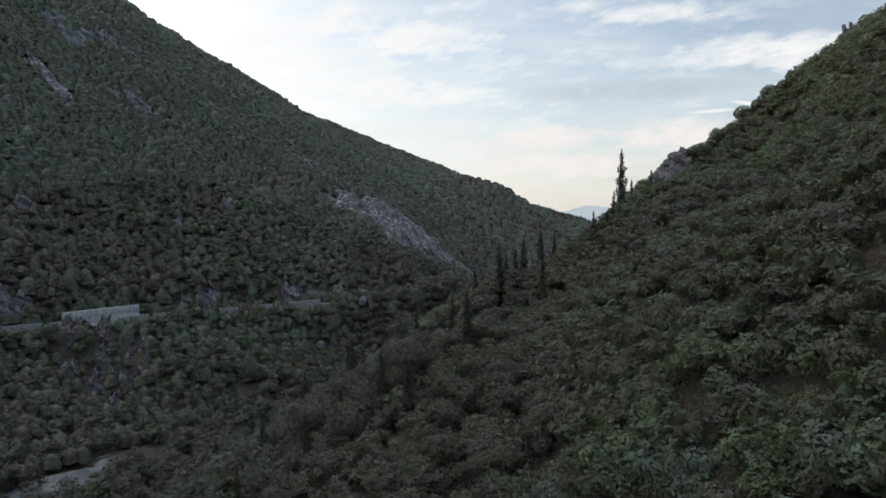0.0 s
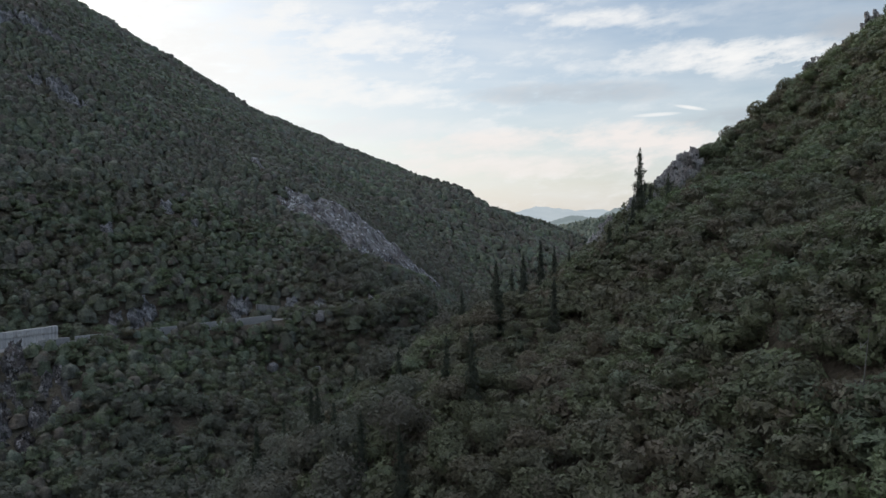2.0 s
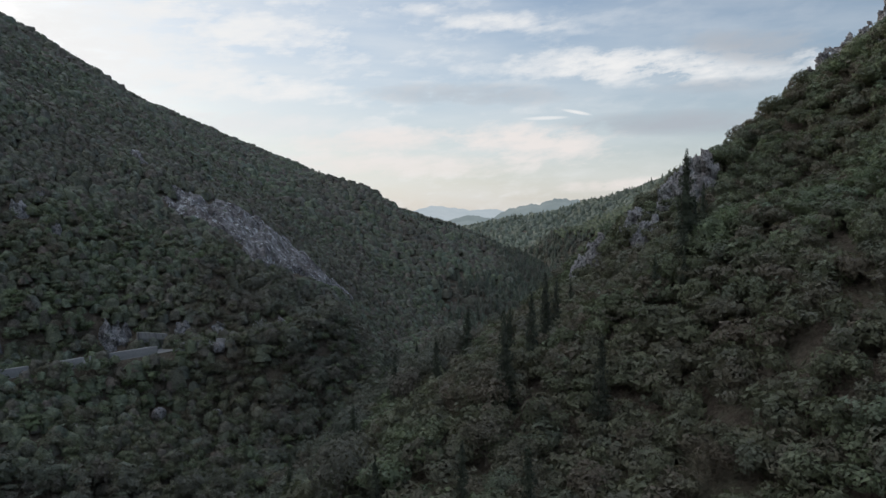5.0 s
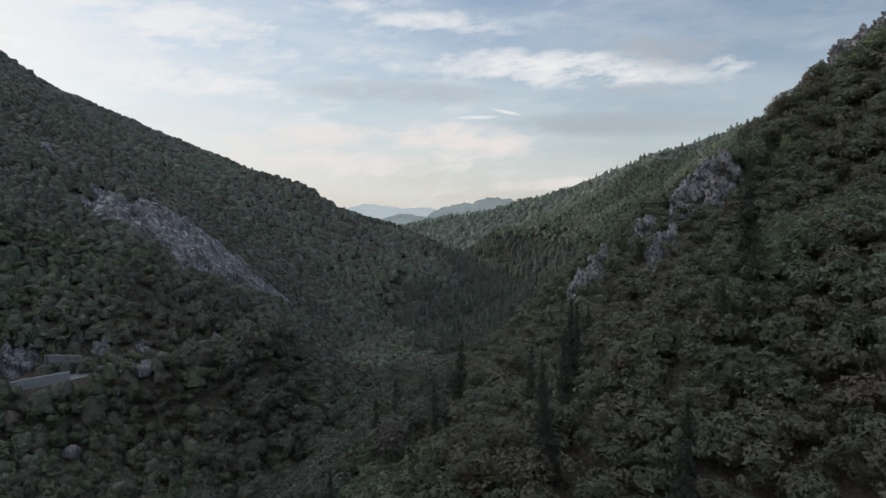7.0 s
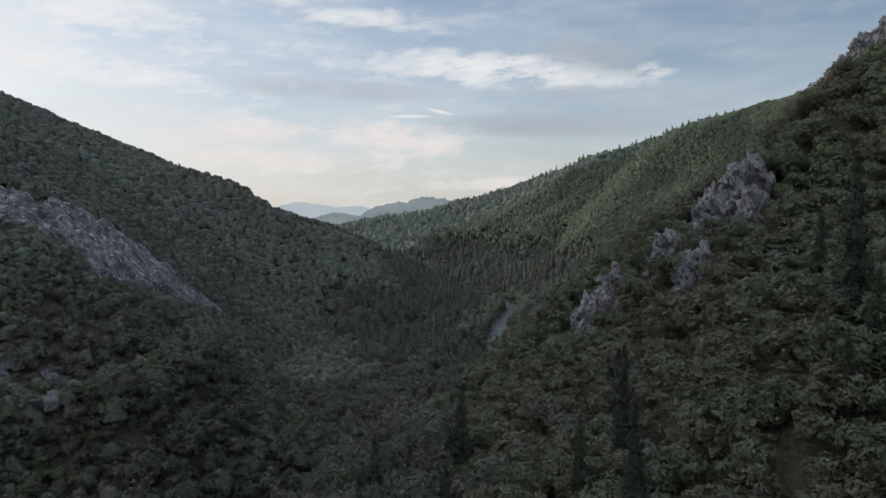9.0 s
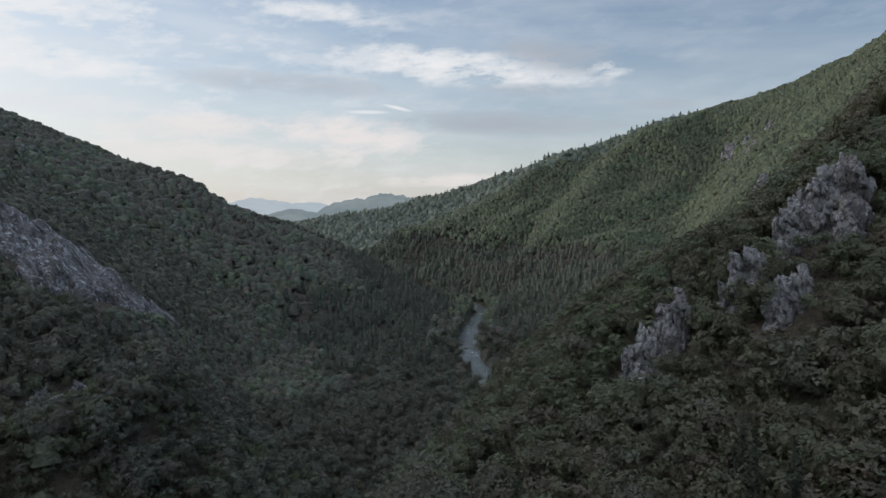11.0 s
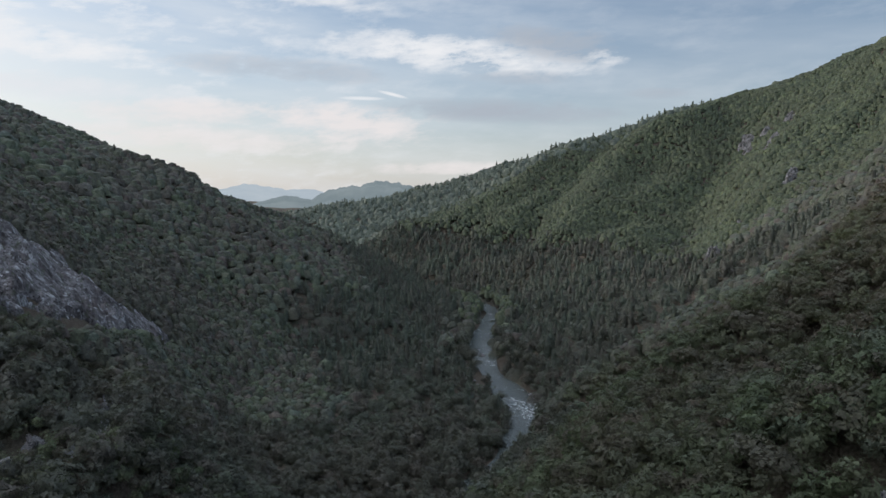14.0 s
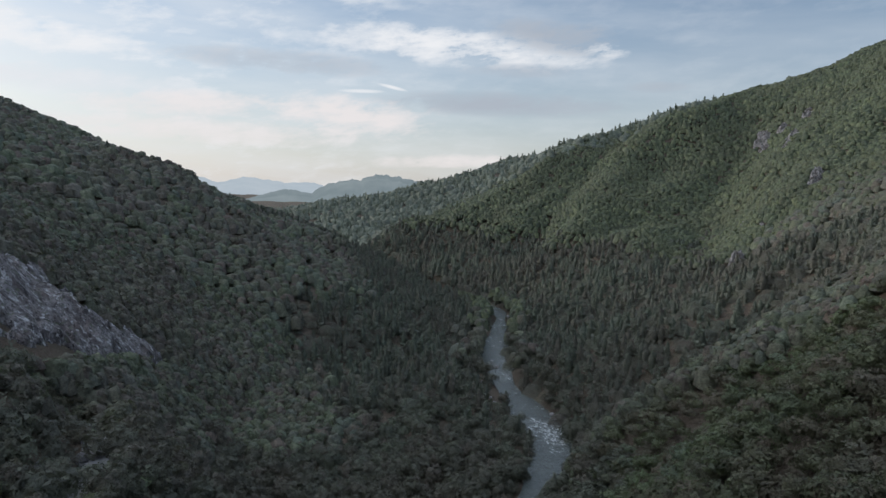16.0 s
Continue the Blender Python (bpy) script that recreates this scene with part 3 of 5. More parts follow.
# ---------------------------------------------------------------- far land
def make_backdrop(name, distance, bumps, az0, az1, mat, label):
    """A far range: a solid ridge on an arc, its skyline a sum of rounded tops (azimuth, height, half width)."""
    az = np.radians(np.linspace(az0, az1, 220))
    top = np.zeros(len(az))
    for a, h, w in bumps:
        top = np.maximum(top, h * np.exp(-(np.abs(np.degrees(az) - a) / w) ** 2.2))
    for k in (1, 2, 3, 4, 5):
        top = top * (1 + 0.035 / k * np.sin(np.degrees(az) * 2.3 * k ** 1.6 + k * 1.7))
    u = np.linspace(0, 1, 14)
    r = distance - 500 * (1 - u)
    x, y = np.sin(az)[:, None] * r[None], np.cos(az)[:, None] * r[None]
    z = top[:, None] * np.sin(u * np.pi / 2)[None] ** 0.8
    z = z + 6 * np.sin(x / 60 + y / 45) * np.sin(u * np.pi)[None]
    z[:, 0] = -30
    me = fast_mesh(name, np.stack([x, y, z], -1).reshape(-1, 3), grid_faces(len(az), len(u)), mat)
    return tagged(new(name, me), label, "backdrop", kind="structure")


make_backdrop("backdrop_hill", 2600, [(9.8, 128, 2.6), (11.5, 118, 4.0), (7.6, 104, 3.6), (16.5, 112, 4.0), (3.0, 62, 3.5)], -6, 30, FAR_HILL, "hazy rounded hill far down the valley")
make_backdrop("backdrop_peaks", 4400, [(0.5, 122, 4.5), (4.2, 105, 3.5), (-6, 150, 5), (-16, 170, 6), (20, 120, 9)], -30, 40, FAR_PEAK, "mountains on the horizon, coloured pale blue for haze")


# ---------------------------------------------------------------- rock
def fissured(p, off):
    """How far a rock face stands out at a place."""
    q = Vector((p[0], p[1], p[2] * 0.6)) + off
    d, _ = noise.voronoi(q * 0.55)
    e, _ = noise.voronoi(q * 1.7)
    return 0.9 * (d[1] - d[0]) + 0.35 * (e[1] - e[0]) + 0.5 * noise.noise(q * 0.35)


def crag_mesh(name, lumps, seed, mat=None, relief=0.7, level=4):
    """Overlapping fissured lumps in one mesh; lumps: place and half sizes, standing into the ground."""
    vs, fs, base = [], [], 0
    for i, (x, y, z, a, b, c, turn) in enumerate(lumps):
        bm = bmesh.new()
        bmesh.ops.create_icosphere(bm, subdivisions=level, radius=1)
        off = Vector((seed * 7.1 + i * 3.3, seed * 2.9, 0))
        ct, st = math.cos(radians(turn)), math.sin(radians(turn))
        out = []
        for v in bm.verts:
            k = 1 / max(abs(v.co.x) ** 3 + abs(v.co.y) ** 3 + abs(v.co.z) ** 3, 1e-6) ** (1 / 3)
            k = 1 + 0.6 * (k - 1)
            p = Vector((v.co.x * a * k, v.co.y * b * k, v.co.z * c * k))
            p += v.co * relief * (fissured(p, off) - 0.4)
            out.append((x + p.x * ct - p.y * st, y + p.x * st + p.y * ct, z + p.z))
        vs.append(np.array(out))
        fs.append(np.array([[q.index for q in f.verts] for f in bm.faces]) + base)
        base += len(out)
        bm.free()
    return fast_mesh(name, np.concatenate(vs), np.concatenate(fs), mat or ROCK, None, False)


BARE = []     # places kept free of plants: x, y, radius


def crag(lumps, seed, label, mat=None, relief=0.7, level=4, name="rock_outcrop"):
    """A crag: one jagged, fissured skin over several shoulders (place, lift, half sizes, turn), its foot let into the ground."""
    if len(lumps) == 1:
        x, y, up, a, b, c, turn = lumps[0]
        BARE.append((x, y, max(a, b) * 0.9))
        return tagged(new(name, crag_mesh(name, [(x, y, float(ground(x, y)) + up, a, b, c, turn)], seed, mat, relief, level)), label, "rock")
    q = np.array([l[:7] for l in lumps], float)
    for x, y, up, a, b, c, turn in q:
        BARE.append((x - 0.3, y - 0.5, max(a, b) * 0.9))
    m = q[:, 3:5].max() * 1.25
    n = {3: 26, 4: 40, 5: 84}[level]
    xs, ys = np.linspace(q[:, 0].min() - m, q[:, 0].max() + m, n), np.linspace(q[:, 1].min() - m, q[:, 1].max() + m, n)
    x, y = np.meshgrid(xs, ys, indexing="ij")
    off = Vector((seed * 7.1, seed * 2.9, seed * 1.3))
    size = float(q[:, 3:5].mean())
    jag = np.array([[noise.hetero_terrain(Vector((u, v, 0)) / size * 1.5 + off, 0.7, 2.3, 7, 0.6) for v in ys] for u in xs])
    crack = np.array([[(lambda d: d[1] - d[0])(noise.voronoi(Vector((u, v, 0)) / size * 1.5 + off)[0]) for v in ys] for u in xs])
    h = np.full(x.shape, -2.0)
    for cx, cy, up, a, b, c, turn in q:
        ct, st = math.cos(radians(turn)), math.sin(radians(turn))
        u, v = ((x - cx) * ct + (y - cy) * st) / a, (-(x - cx) * st + (y - cy) * ct) / b
        r = (np.abs(u) ** 2.6 + np.abs(v) ** 2.6) ** (1 / 2.6)
        h = np.maximum(h, (up + c) * (1.1 - r ** 3.2 - 0.16 * np.clip(r, 0, 1)) / 1.1)
    top = np.clip(h / (np.abs(h).max() + 1e-6) * 2.5, 0, 1)
    block = np.array([[noise.cell(Vector((u * 1.7 + 0.4 * v, v * 1.7 - 0.4 * u, seed))) for v in ys] for u in xs])
    h = h + top * 0.22 * size * relief * block + top * relief * size * 0.55 * (jag - 0.9) - top * relief * size * 0.8 * np.clip(0.28 - crack, 0, 1) * 2
    z = ground(x, y) + np.maximum(h, -1.5)
    x = x + 0.22 * size * top * np.sin(z * 3.1 / size + y * 1.7)
    y = y + 0.22 * size * top * np.sin(z * 2.7 / size + x * 2.1 + 1)
    ob = tagged(new(name, fast_mesh(name, np.stack([x, y, z], -1).reshape(-1, 3), grid_faces(n, n), mat or ROCK, None, False)), label, "rock")
    if level == 5 or seed in (2, 4, 7):
        joint_blocks(ob, x, y, z, top, seed, mat or ROCK, int(34 * len(q)))
    return ob


def block_mesh(seed):
    """An angular limestone block, taller than wide, with broken corners."""
    g = random.Random(seed)
    bm = bmesh.new()
    for _ in range(14):
        a, c = g.uniform(0, 6.283), g.uniform(-1, 1)
        w = 1.0 if abs(c) < 0.75 else g.uniform(0.35, 0.8)
        bm.verts.new((w * math.copysign(abs(math.cos(a)) ** 0.6, math.cos(a)), 0.8 * w * math.copysign(abs(math.sin(a)) ** 0.6, math.sin(a)), c * 1.5 + 0.2 * math.sin(a)))
    bmesh.ops.convex_hull(bm, input=bm.verts)
    bmesh.ops.delete(bm, geom=[v for v in bm.verts if not v.link_faces], context="VERTS")
    me = bpy.data.meshes.new("block")
    bm.to_mesh(me)
    bm.free()
    return me


BLOCKS = {}


def joint_blocks(crag_, x, y, z, top, seed, mat, count):
    """Jointed blocks that stand out of a crag's skin, all with nearly the same lie."""
    if mat.name not in BLOCKS:
        BLOCKS[mat.name] = [block_mesh(s) for s in range(8)]
        for me in BLOCKS[mat.name]:
            me.materials.append(mat)
    g = random.Random(seed * 13)
    spots = np.argwhere(top > 0.22)
    lie = g.uniform(20, 50)
    for _ in range(count):
        i, j = spots[g.randrange(len(spots))]
        b = new("block", g.choice(BLOCKS[mat.name]))
        b.parent = crag_
        w = g.uniform(0.16, 0.42)
        b.matrix_basis = pose(x[i, j], y[i, j], z[i, j] - 0.1 * w, g.gauss(-9, 7), g.gauss(14, 8), lie + g.gauss(0, 12)) @ Matrix.Diagonal((w, w * g.uniform(0.7, 1.3), w * g.uniform(0.8, 1.7), 1))


# the limestone rib on the near spur
crag([(0.9, 119.9, 0.9, 0.9, 1.0, 1.5, 30), (1.5, 119.2, 1.5, 1.3, 1.2, 1.8, -10), (2.9, 118.6, 1.8, 1.3, 1.2, 2.0, 20)],
     1, "tall pale grey limestone crag with deep fissures", None, 0.5, 5)
crag([(6.4, 116.4, 1.0, 1.0, 0.9, 0.8, 0), (7.4, 116.0, 1.3, 1.1, 1.0, 0.9, 30)], 2, "broken grey limestone ledge on the wooded spur")
crag([(6.5, 112.4, 0.9, 1.2, 0.8, 0.8, 10), (7.6, 112.2, 0.9, 0.8, 0.8, 0.6, 40)], 7, "low grey limestone ledge among scrub")
crag([(10.6, 116.6, 1.4, 1.2, 1.1, 1.1, -15), (12.1, 116.2, 1.7, 1.4, 1.2, 1.2, 10), (13.4, 115.7, 2.5, 1.4, 1.2, 1.3, 40), (14.6, 115.2, 2.9, 1.2, 1.1, 1.3, 0), (13.0, 114.0, 1.2, 1.2, 1.0, 1.1, 20)], 3, "long jagged limestone rib among dark scrub", None, 0.5, 5)
crag([(31, 124.5, 0.2, 1.7, 1.5, 1.6, 0), (33, 125.2, 0.3, 1.8, 1.6, 1.9, 30), (35.5, 125.5, 0.5, 1.9, 1.7, 2.1, 0), (38, 125.5, 0.7, 2.0, 1.8, 2.3, 20), (41, 124.5, 0.9, 2.0, 1.8, 2.4, 0)], 4, "high limestone cliff on the crest of the spur", None, 0.9)
# far slope
crag([(147.1, 321.4, 2.2, 3.1, 2.6, 3.4, 10), (143.4, 319.2, 0.4, 1.5, 1.5, 2.9, 0)], 6, "square grey limestone stack above the pine wood", None, 0.9)
for i, (x, y, up, s) in enumerate([(263.9, 425.1, 1, 4.4), (260.2, 419.2, 0, 3.6), (281.4, 467.4, 1, 5.1), (276.3, 459.4, 0, 3.6), (252.2, 415.6, 0, 2.9), (288.7, 459.4, 1, 3.6),
    (299.7, 452.1, 0, 3.6), (201.1, 343.3, 0.5, 2.9), (205.5, 347, 0.5, 3.3), (210.6, 351.3, 0.5, 2.9), (184.3, 364.5, 0.5, 1.8), (175.6, 342.6, 0, 1.5)]):
    crag([(x, y, up + 0.6, s * 0.8, s, s * 0.32, i * 31), (x + s * 0.9, y + s, up + 0.5, s * 0.6, s * 0.7, s * 0.25, i * 17)], 20 + i, "pale limestone slab showing through far scrub", LEDGE, 0.6, 3)
# left hillside, high up
for i, (x, y, up, s) in enumerate([(-169.9, 195.3, 0.5, 2.6), (-168.8, 197.7, 0.5, 1.8), (-163.5, 194.6, 0.5, 2.6), (-161.6, 196.5, 0.5, 2.8), (-161.2, 200.6, 0.5, 2.2), (-159.6, 204.6, 0.5, 2), (-157.9, 207.4, 0.5, 1.8), (-154.1, 208.6, 0.5, 2.2), (-152.5, 209.9, 0.5, 1.6), (-142.3, 188, 0.5, 1.6), (-139.1, 192, 0.5, 2), (-136.1, 190.9, 0.5, 2.6), (-134.1, 191.4, 0.5, 2), (-131.8, 194.3, 0.5, 1.2), (-126.7, 134.7, 0.5, 1.6), (-99.9, 179, 0.5, 1.4), (-100.1, 186.8, 0.5, 0.8), (-104, 160.2, 0.5, 1.3), (-92.8, 179.4, 0.5, 1)]):
    crag([(x, y, up + 1.3, s, s * 0.8, s * 0.6, 50 + i * 13), (x - s * 0.8, y - s * 0.5, up + 1.0, s * 0.6, s * 0.7, s * 0.5, i * 40)], 40 + i, "pale rock outcrop high on the scrubby hillside", LEDGE, 0.9, 3)


def even(line, n):
    p = along(line, 0.5)
    k = np.linspace(0, len(p) - 1, n)
    return np.stack([np.interp(k, np.arange(len(p)), p[:, 0]), np.interp(k, np.arange(len(p)), p[:, 1])], -1)


def scree_face(upper, lower, relief, seed, label, n=110, m=44):
    """A bare rock face on the slope between its upper and lower edge."""
    a, b = even(upper, n), even(lower, n)
    u = np.linspace(0, 1, m)
    q = a[:, None] * (1 - u)[None, :, None] + b[:, None] * u[None, :, None]
    z = ground(q[..., 0], q[..., 1])
    off = Vector((seed, 0, 0))
    lift = np.array([[noise.fractal(Vector((x, y, c * 0.5)) * 0.11 + off, 0.9, 2.0, 5) + 0.6 * (lambda d: d[1] - d[0])(noise.voronoi(Vector((x, y, c * 0.5)) * 0.22 + off)[0]) for (x, y), c in zip(row, zz)] for row, zz in zip(q, z)])
    s = np.linspace(0, 1, n)[:, None]
    ragged = np.array([[noise.fractal(Vector((x, y, 0)) * 0.16 + Vector((seed, seed, 0)), 0.8, 2.0, 5) for x, y in row] for row in q])
    rim = np.minimum(np.minimum(u[None], 1 - u[None]) * 3.2, np.minimum(s, 1 - s) * 6)
    wander = np.array([[noise.fractal(Vector((x, y, 5)) * 0.05 + Vector((seed, 0, seed)), 0.9, 2.0, 3) for x, y in row] for row in q])
    bare = smooth(0.3, 0.75, rim + 0.9 * ragged + 0.8 * wander)
    z = z - 1.4 + bare * (2.3 + 0.6 * np.sin(np.pi * u)[None]) + relief * lift * bare
    # a coarse blocky step here and there
    block = np.array([[noise.cell(Vector((x * 0.42, y * 0.42, c * 0.3 + seed))) for (x, y), c in zip(row, zz)] for row, zz in zip(q, z)])
    z = z + bare * 0.35 * block
    span = np.linalg.norm(a - b, axis=1)
    g = np.random.default_rng(seed)
    for k in range(0, n, 3):
        for f in (0.2, 0.35, 0.5, 0.65, 0.8):
            j = int(f * (m - 1))
            if bare[k, j] > 0.5 and g.uniform() < (0.62 if seed == 2 else 1.0):
                BARE.append((q[k, j, 0], q[k, j, 1], max(1.2, span[k] * 0.10)))
    me = fast_mesh("bare_rock", np.concatenate([q, z[..., None]], -1).reshape(-1, 3), grid_faces(n, m), SCREE, None, False)
    return tagged(new("bare_rock", me), label, "rock face")


scree_face([(-90.2, 221.4), (-86.2, 225.8), (-79.1, 228.7), (-74.5, 234.5), (-70.2, 241.1), (-65.6, 248.4), (-59.8, 252.8), (-55.6, 259.4), (-50.6, 262.3), (-46.3, 266.7),
    (-40.5, 277.6)],
           [(-85.3, 212.4), (-80.4, 211.2), (-74.5, 207.6), (-70.7, 210.4), (-66.1, 212.6), (-61.7, 208.2), (-58.3, 203.7), (-52.6, 205.9), (-49, 218.5), (-46, 233.1),
    (-40.7, 267.4)], 1.7, 2, "broad bare limestone face with rusty stains between scrub", 150, 60)
scree_face([(-101.8, 233.1), (-99.1, 234.5), (-93.8, 231.6)], [(-98.2, 222.9), (-95.3, 222.1), (-92.3, 225.1)], 0.8, 5, "small bare rock patch above the limestone face", 40, 20)
scree_face([(-159.1, 171.7), (-156.8, 175.5), (-151.4, 173.5), (-146.6, 172.1), (-142.1, 171.4)], [(-157.2, 170), (-153.4, 170.2), (-149.2, 168.3), (-145.1, 167.3), (-141, 168.7)], 0.6, 3, "narrow grey scree chute between bushes", 50, 24)
bank = random.Random(4)
for i in range(38):
    u, v = bank.random(), bank.random()
    x, y, w = -104 + 18 * u + 4 * v, 120 - 18 * v * (0.6 + 0.4 * u) + 3 * u, bank.uniform(0.7, 1.7)
    crag([(x, y, 0.3, w, w * 0.8, w * 0.75, i * 47), (x + w * 0.7, y - w * 0.6, 0.1, w * 0.7, w * 0.7, w * 0.55, i * 23)], 150 + i, "broken rock bank between the road and the gravel", BANK, 0.9, 3, "bank_rock")


# ---------------------------------------------------------------- along the road
def wall_mesh(name, p0, p1, z0, z1, height0, height1, thick, steps=14, batter=0.12):
    """A straight wall that follows a slope, its foot let into the ground."""
    bm = bmesh.new()
    p0, p1 = Vector((*p0, 0)), Vector((*p1, 0))
    run = (p1 - p0).normalized()
    side = Vector((run.y, -run.x, 0))
    rings = []
    for i in range(steps + 1):
        u = i / steps
        c = p0.lerp(p1, u)
        zb, h = z0 + (z1 - z0) * u, height0 + (height1 - height0) * u + 0.05 * noise.noise(c * 0.8)
        ring = [c + side * (thick / 2 + batter), c + side * thick / 2 * 0.9, c - side * thick / 2 * 0.9, c - side * thick / 2]
        zs = [zb - 1.0, zb + h, zb + h, zb - 1.0]
        rings.append([bm.verts.new((q.x, q.y, z)) for q, z in zip(ring, zs)])
    for a, b in zip(rings[:-1], rings[1:]):
        for k in range(4):
            bm.faces.new((a[k], b[k], b[(k + 1) % 4], a[(k + 1) % 4]))
    bm.faces.new(rings[0][::-1])
    bm.faces.new(rings[-1])
    bmesh.ops.recalc_face_normals(bm, faces=bm.faces)
    return bm


def road_spot(y, offset):
    line = along(ROAD, 1.0)
    s = side_line(line, offset)
    k = np.abs(line[:, 1] - y).argmin()
    return tuple(s[k])


def retaining_wall(y0, y1, h0, h1, label, mat):
    """Stands on the uphill edge of the road, with a coping and a drain row."""
    a, b = road_spot(y0, -2.8), road_spot(y1, -2.8)
    z0, z1 = float(road_level(y0)), float(road_level(y1))
    base = new("retaining_wall")
    part("wall_body", wall_mesh("wall_body", a, b, z0, z1, h0, h1, 0.6), mat, base)
    part("coping", wall_mesh("coping", a, b, z0 + h0 + 1.0, z1 + h1 + 1.0, 0.14, 0.14, 0.78, 14, 0.02), mat, base, "rough cast concrete coping")
    return tagged(base, label, "retaining wall")


def parapet(y0, y1, label="low weathered concrete parapet on the road's outer edge"):
    a, b = road_spot(y0, 2.5), road_spot(y1, 2.5)
    z0, z1 = float(road_level(y0)), float(road_level(y1))
    base = new("parapet")
    part("parapet_body", wall_mesh("parapet_body", a, b, z0, z1, 0.36, 0.36, 0.3, 10, 0.12), KERBSTONE, base)
    part("parapet_cap", wall_mesh("parapet_cap", a, b, z0 + 1.36, z1 + 1.36, 0.09, 0.09, 0.4, 10, 0.0), KERBSTONE, base)
    return tagged(base, label, "parapet", "parapets along the road")


retaining_wall(117.5, 129.5, 1.4, 1.9, "long pale concrete retaining wall with water streaks", CONCRETE)
retaining_wall(163.1, 165.5, 2.4, 1.4, "short sloping concrete retaining wall beside the road", OLD_CONCRETE)
retaining_wall(171.6, 172.7, 1.2, 1.7, "rough rendered retaining wall where the road bends", OLD_CONCRETE)
for y0, y1 in ((106, 111), (111.2, 116), (125.9, 130.3), (130.5, 135.1), (141.8, 147.5), (149.5, 154.9), (156.1, 159.8), (159.9, 163.8), (166.2, 169.2), (169.4, 171.4), (171.4, 171.8)):
    parapet(y0, y1)
# rock cuttings over the road
for i, (y, off, s) in enumerate([(109, -6.5, 2), (112, -6, 1.5), (140.2, -5.5, 1.4), (143.5, -5.5, 1.6), (145.9, -6, 1.4), (159.8, -5.5, 1.7), (161.6, -6, 1.5), (167.3, -6, 1.4),
    (169.7, -5.8, 1.4), (171.4, -6, 1.5), (171.4, -5.5, 1.3), (178.2, -5, 1.4)]):
    x, yy = road_spot(y, off)
    crag([(x, yy, s * 0.5, s, s * 0.7, s * 0.95, 60 + 20 * i), (x + s * 0.5, yy + s * 0.8, s * 0.2, s * 0.7, s * 0.6, s * 0.8, 15 * i)], 70 + i, "pitted pale rock cutting beside the road", LEDGE, 0.8, 4)
for i, (x, y, s) in enumerate([(-46.3, 191.1, 0.9), (-43.5, 195.4, 0.8), (-38.7, 196.8, 0.7), (-48, 201.8, 0.8), (-34.8, 202.8, 0.6), (-56.3, 165.5, 1.2), (-62.9, 153.8, 1.3),
    (-39.6, 190.9, 0.7), (-34.1, 185.9, 0.5), (-54.6, 158.7, 0.9), (-28.8, 212.6, 0.5), (-23, 196.6, 0.5)]):
    crag([(x, y, s * 0.7, s, s * 0.8, s * 0.9, i * 41)], 90 + i, "pale boulder between trees below the road", LEDGE, 0.35, 3, "boulder")

# stones in and beside the river
for i, (x, y, s) in enumerate([(49.3, 307.5, 1.1), (50.7, 310.5, 0.7), (53.7, 304.6, 0.7), (48.5, 312.7, 0.5), (46, 259.4, 0.8), (47.1, 262.3, 0.9), (47.8, 256.4, 0.7), (44.2, 297.3, 0.6),
    (80.7, 384.2, 0.9), (86.5, 390, 1.1), (90.2, 395.1, 1.2), (39.8, 292.9, 0.6), (36.1, 273.2, 0.7), (35.4, 262.3, 0.5), (46.4, 249.1, 0.7), (44.2, 242.6, 0.9),
    (26.6, 233.8, 0.6), (42.7, 236.7, 0.7), (41.2, 231.6, 0.6), (64.6, 342.6, 0.7), (59.5, 336.7, 0.7), (36.9, 278.3, 0.5), (51.5, 316.3, 0.9)]):
    crag([(x, y, s * 0.55, s, s * 0.75, s * 0.6, i * 37)], 120 + i, "rounded grey boulder at the river's edge", ROCK, 0.3, 3, "river_boulder")


# ---------------------------------------------------------------- plants
def blob(level, rough, seed):
    """A lumpy ball."""
    bm = bmesh.new()
    bmesh.ops.create_icosphere(bm, subdivisions=level, radius=1)
    off = Vector((seed * 3.7, seed * 1.3, 0))
    for v in bm.verts:
        v.co *= 1 + rough * noise.noise(v.co * 1.7 + off) + 0.5 * rough * noise.noise(v.co * 4.1 + off)
    v = np.array([q.co for q in bm.verts])
    f = np.array([[q.index for q in g.verts] for g in bm.faces])
    bm.free()
    return v, f


def leaf_triangles(c, n, size, r, stretch=0.8):
    """Leaf clumps: one triangle each, at c, roughly facing n."""
    k = len(c)
    s = np.cross(n, r.normal(size=(k, 3)))
    s /= np.linalg.norm(s, axis=1)[:, None]
    w = np.cross(n, s)
    a = size * r.uniform(0.55, 1.35, (k, 1))
    return np.stack([c + s * a, c - s * a * 0.5 + w * a * stretch, c - s * a * 0.5 - w * a * stretch], 1).reshape(-1, 3)


def unit(v):
    return v / np.linalg.norm(v, axis=1)[:, None]


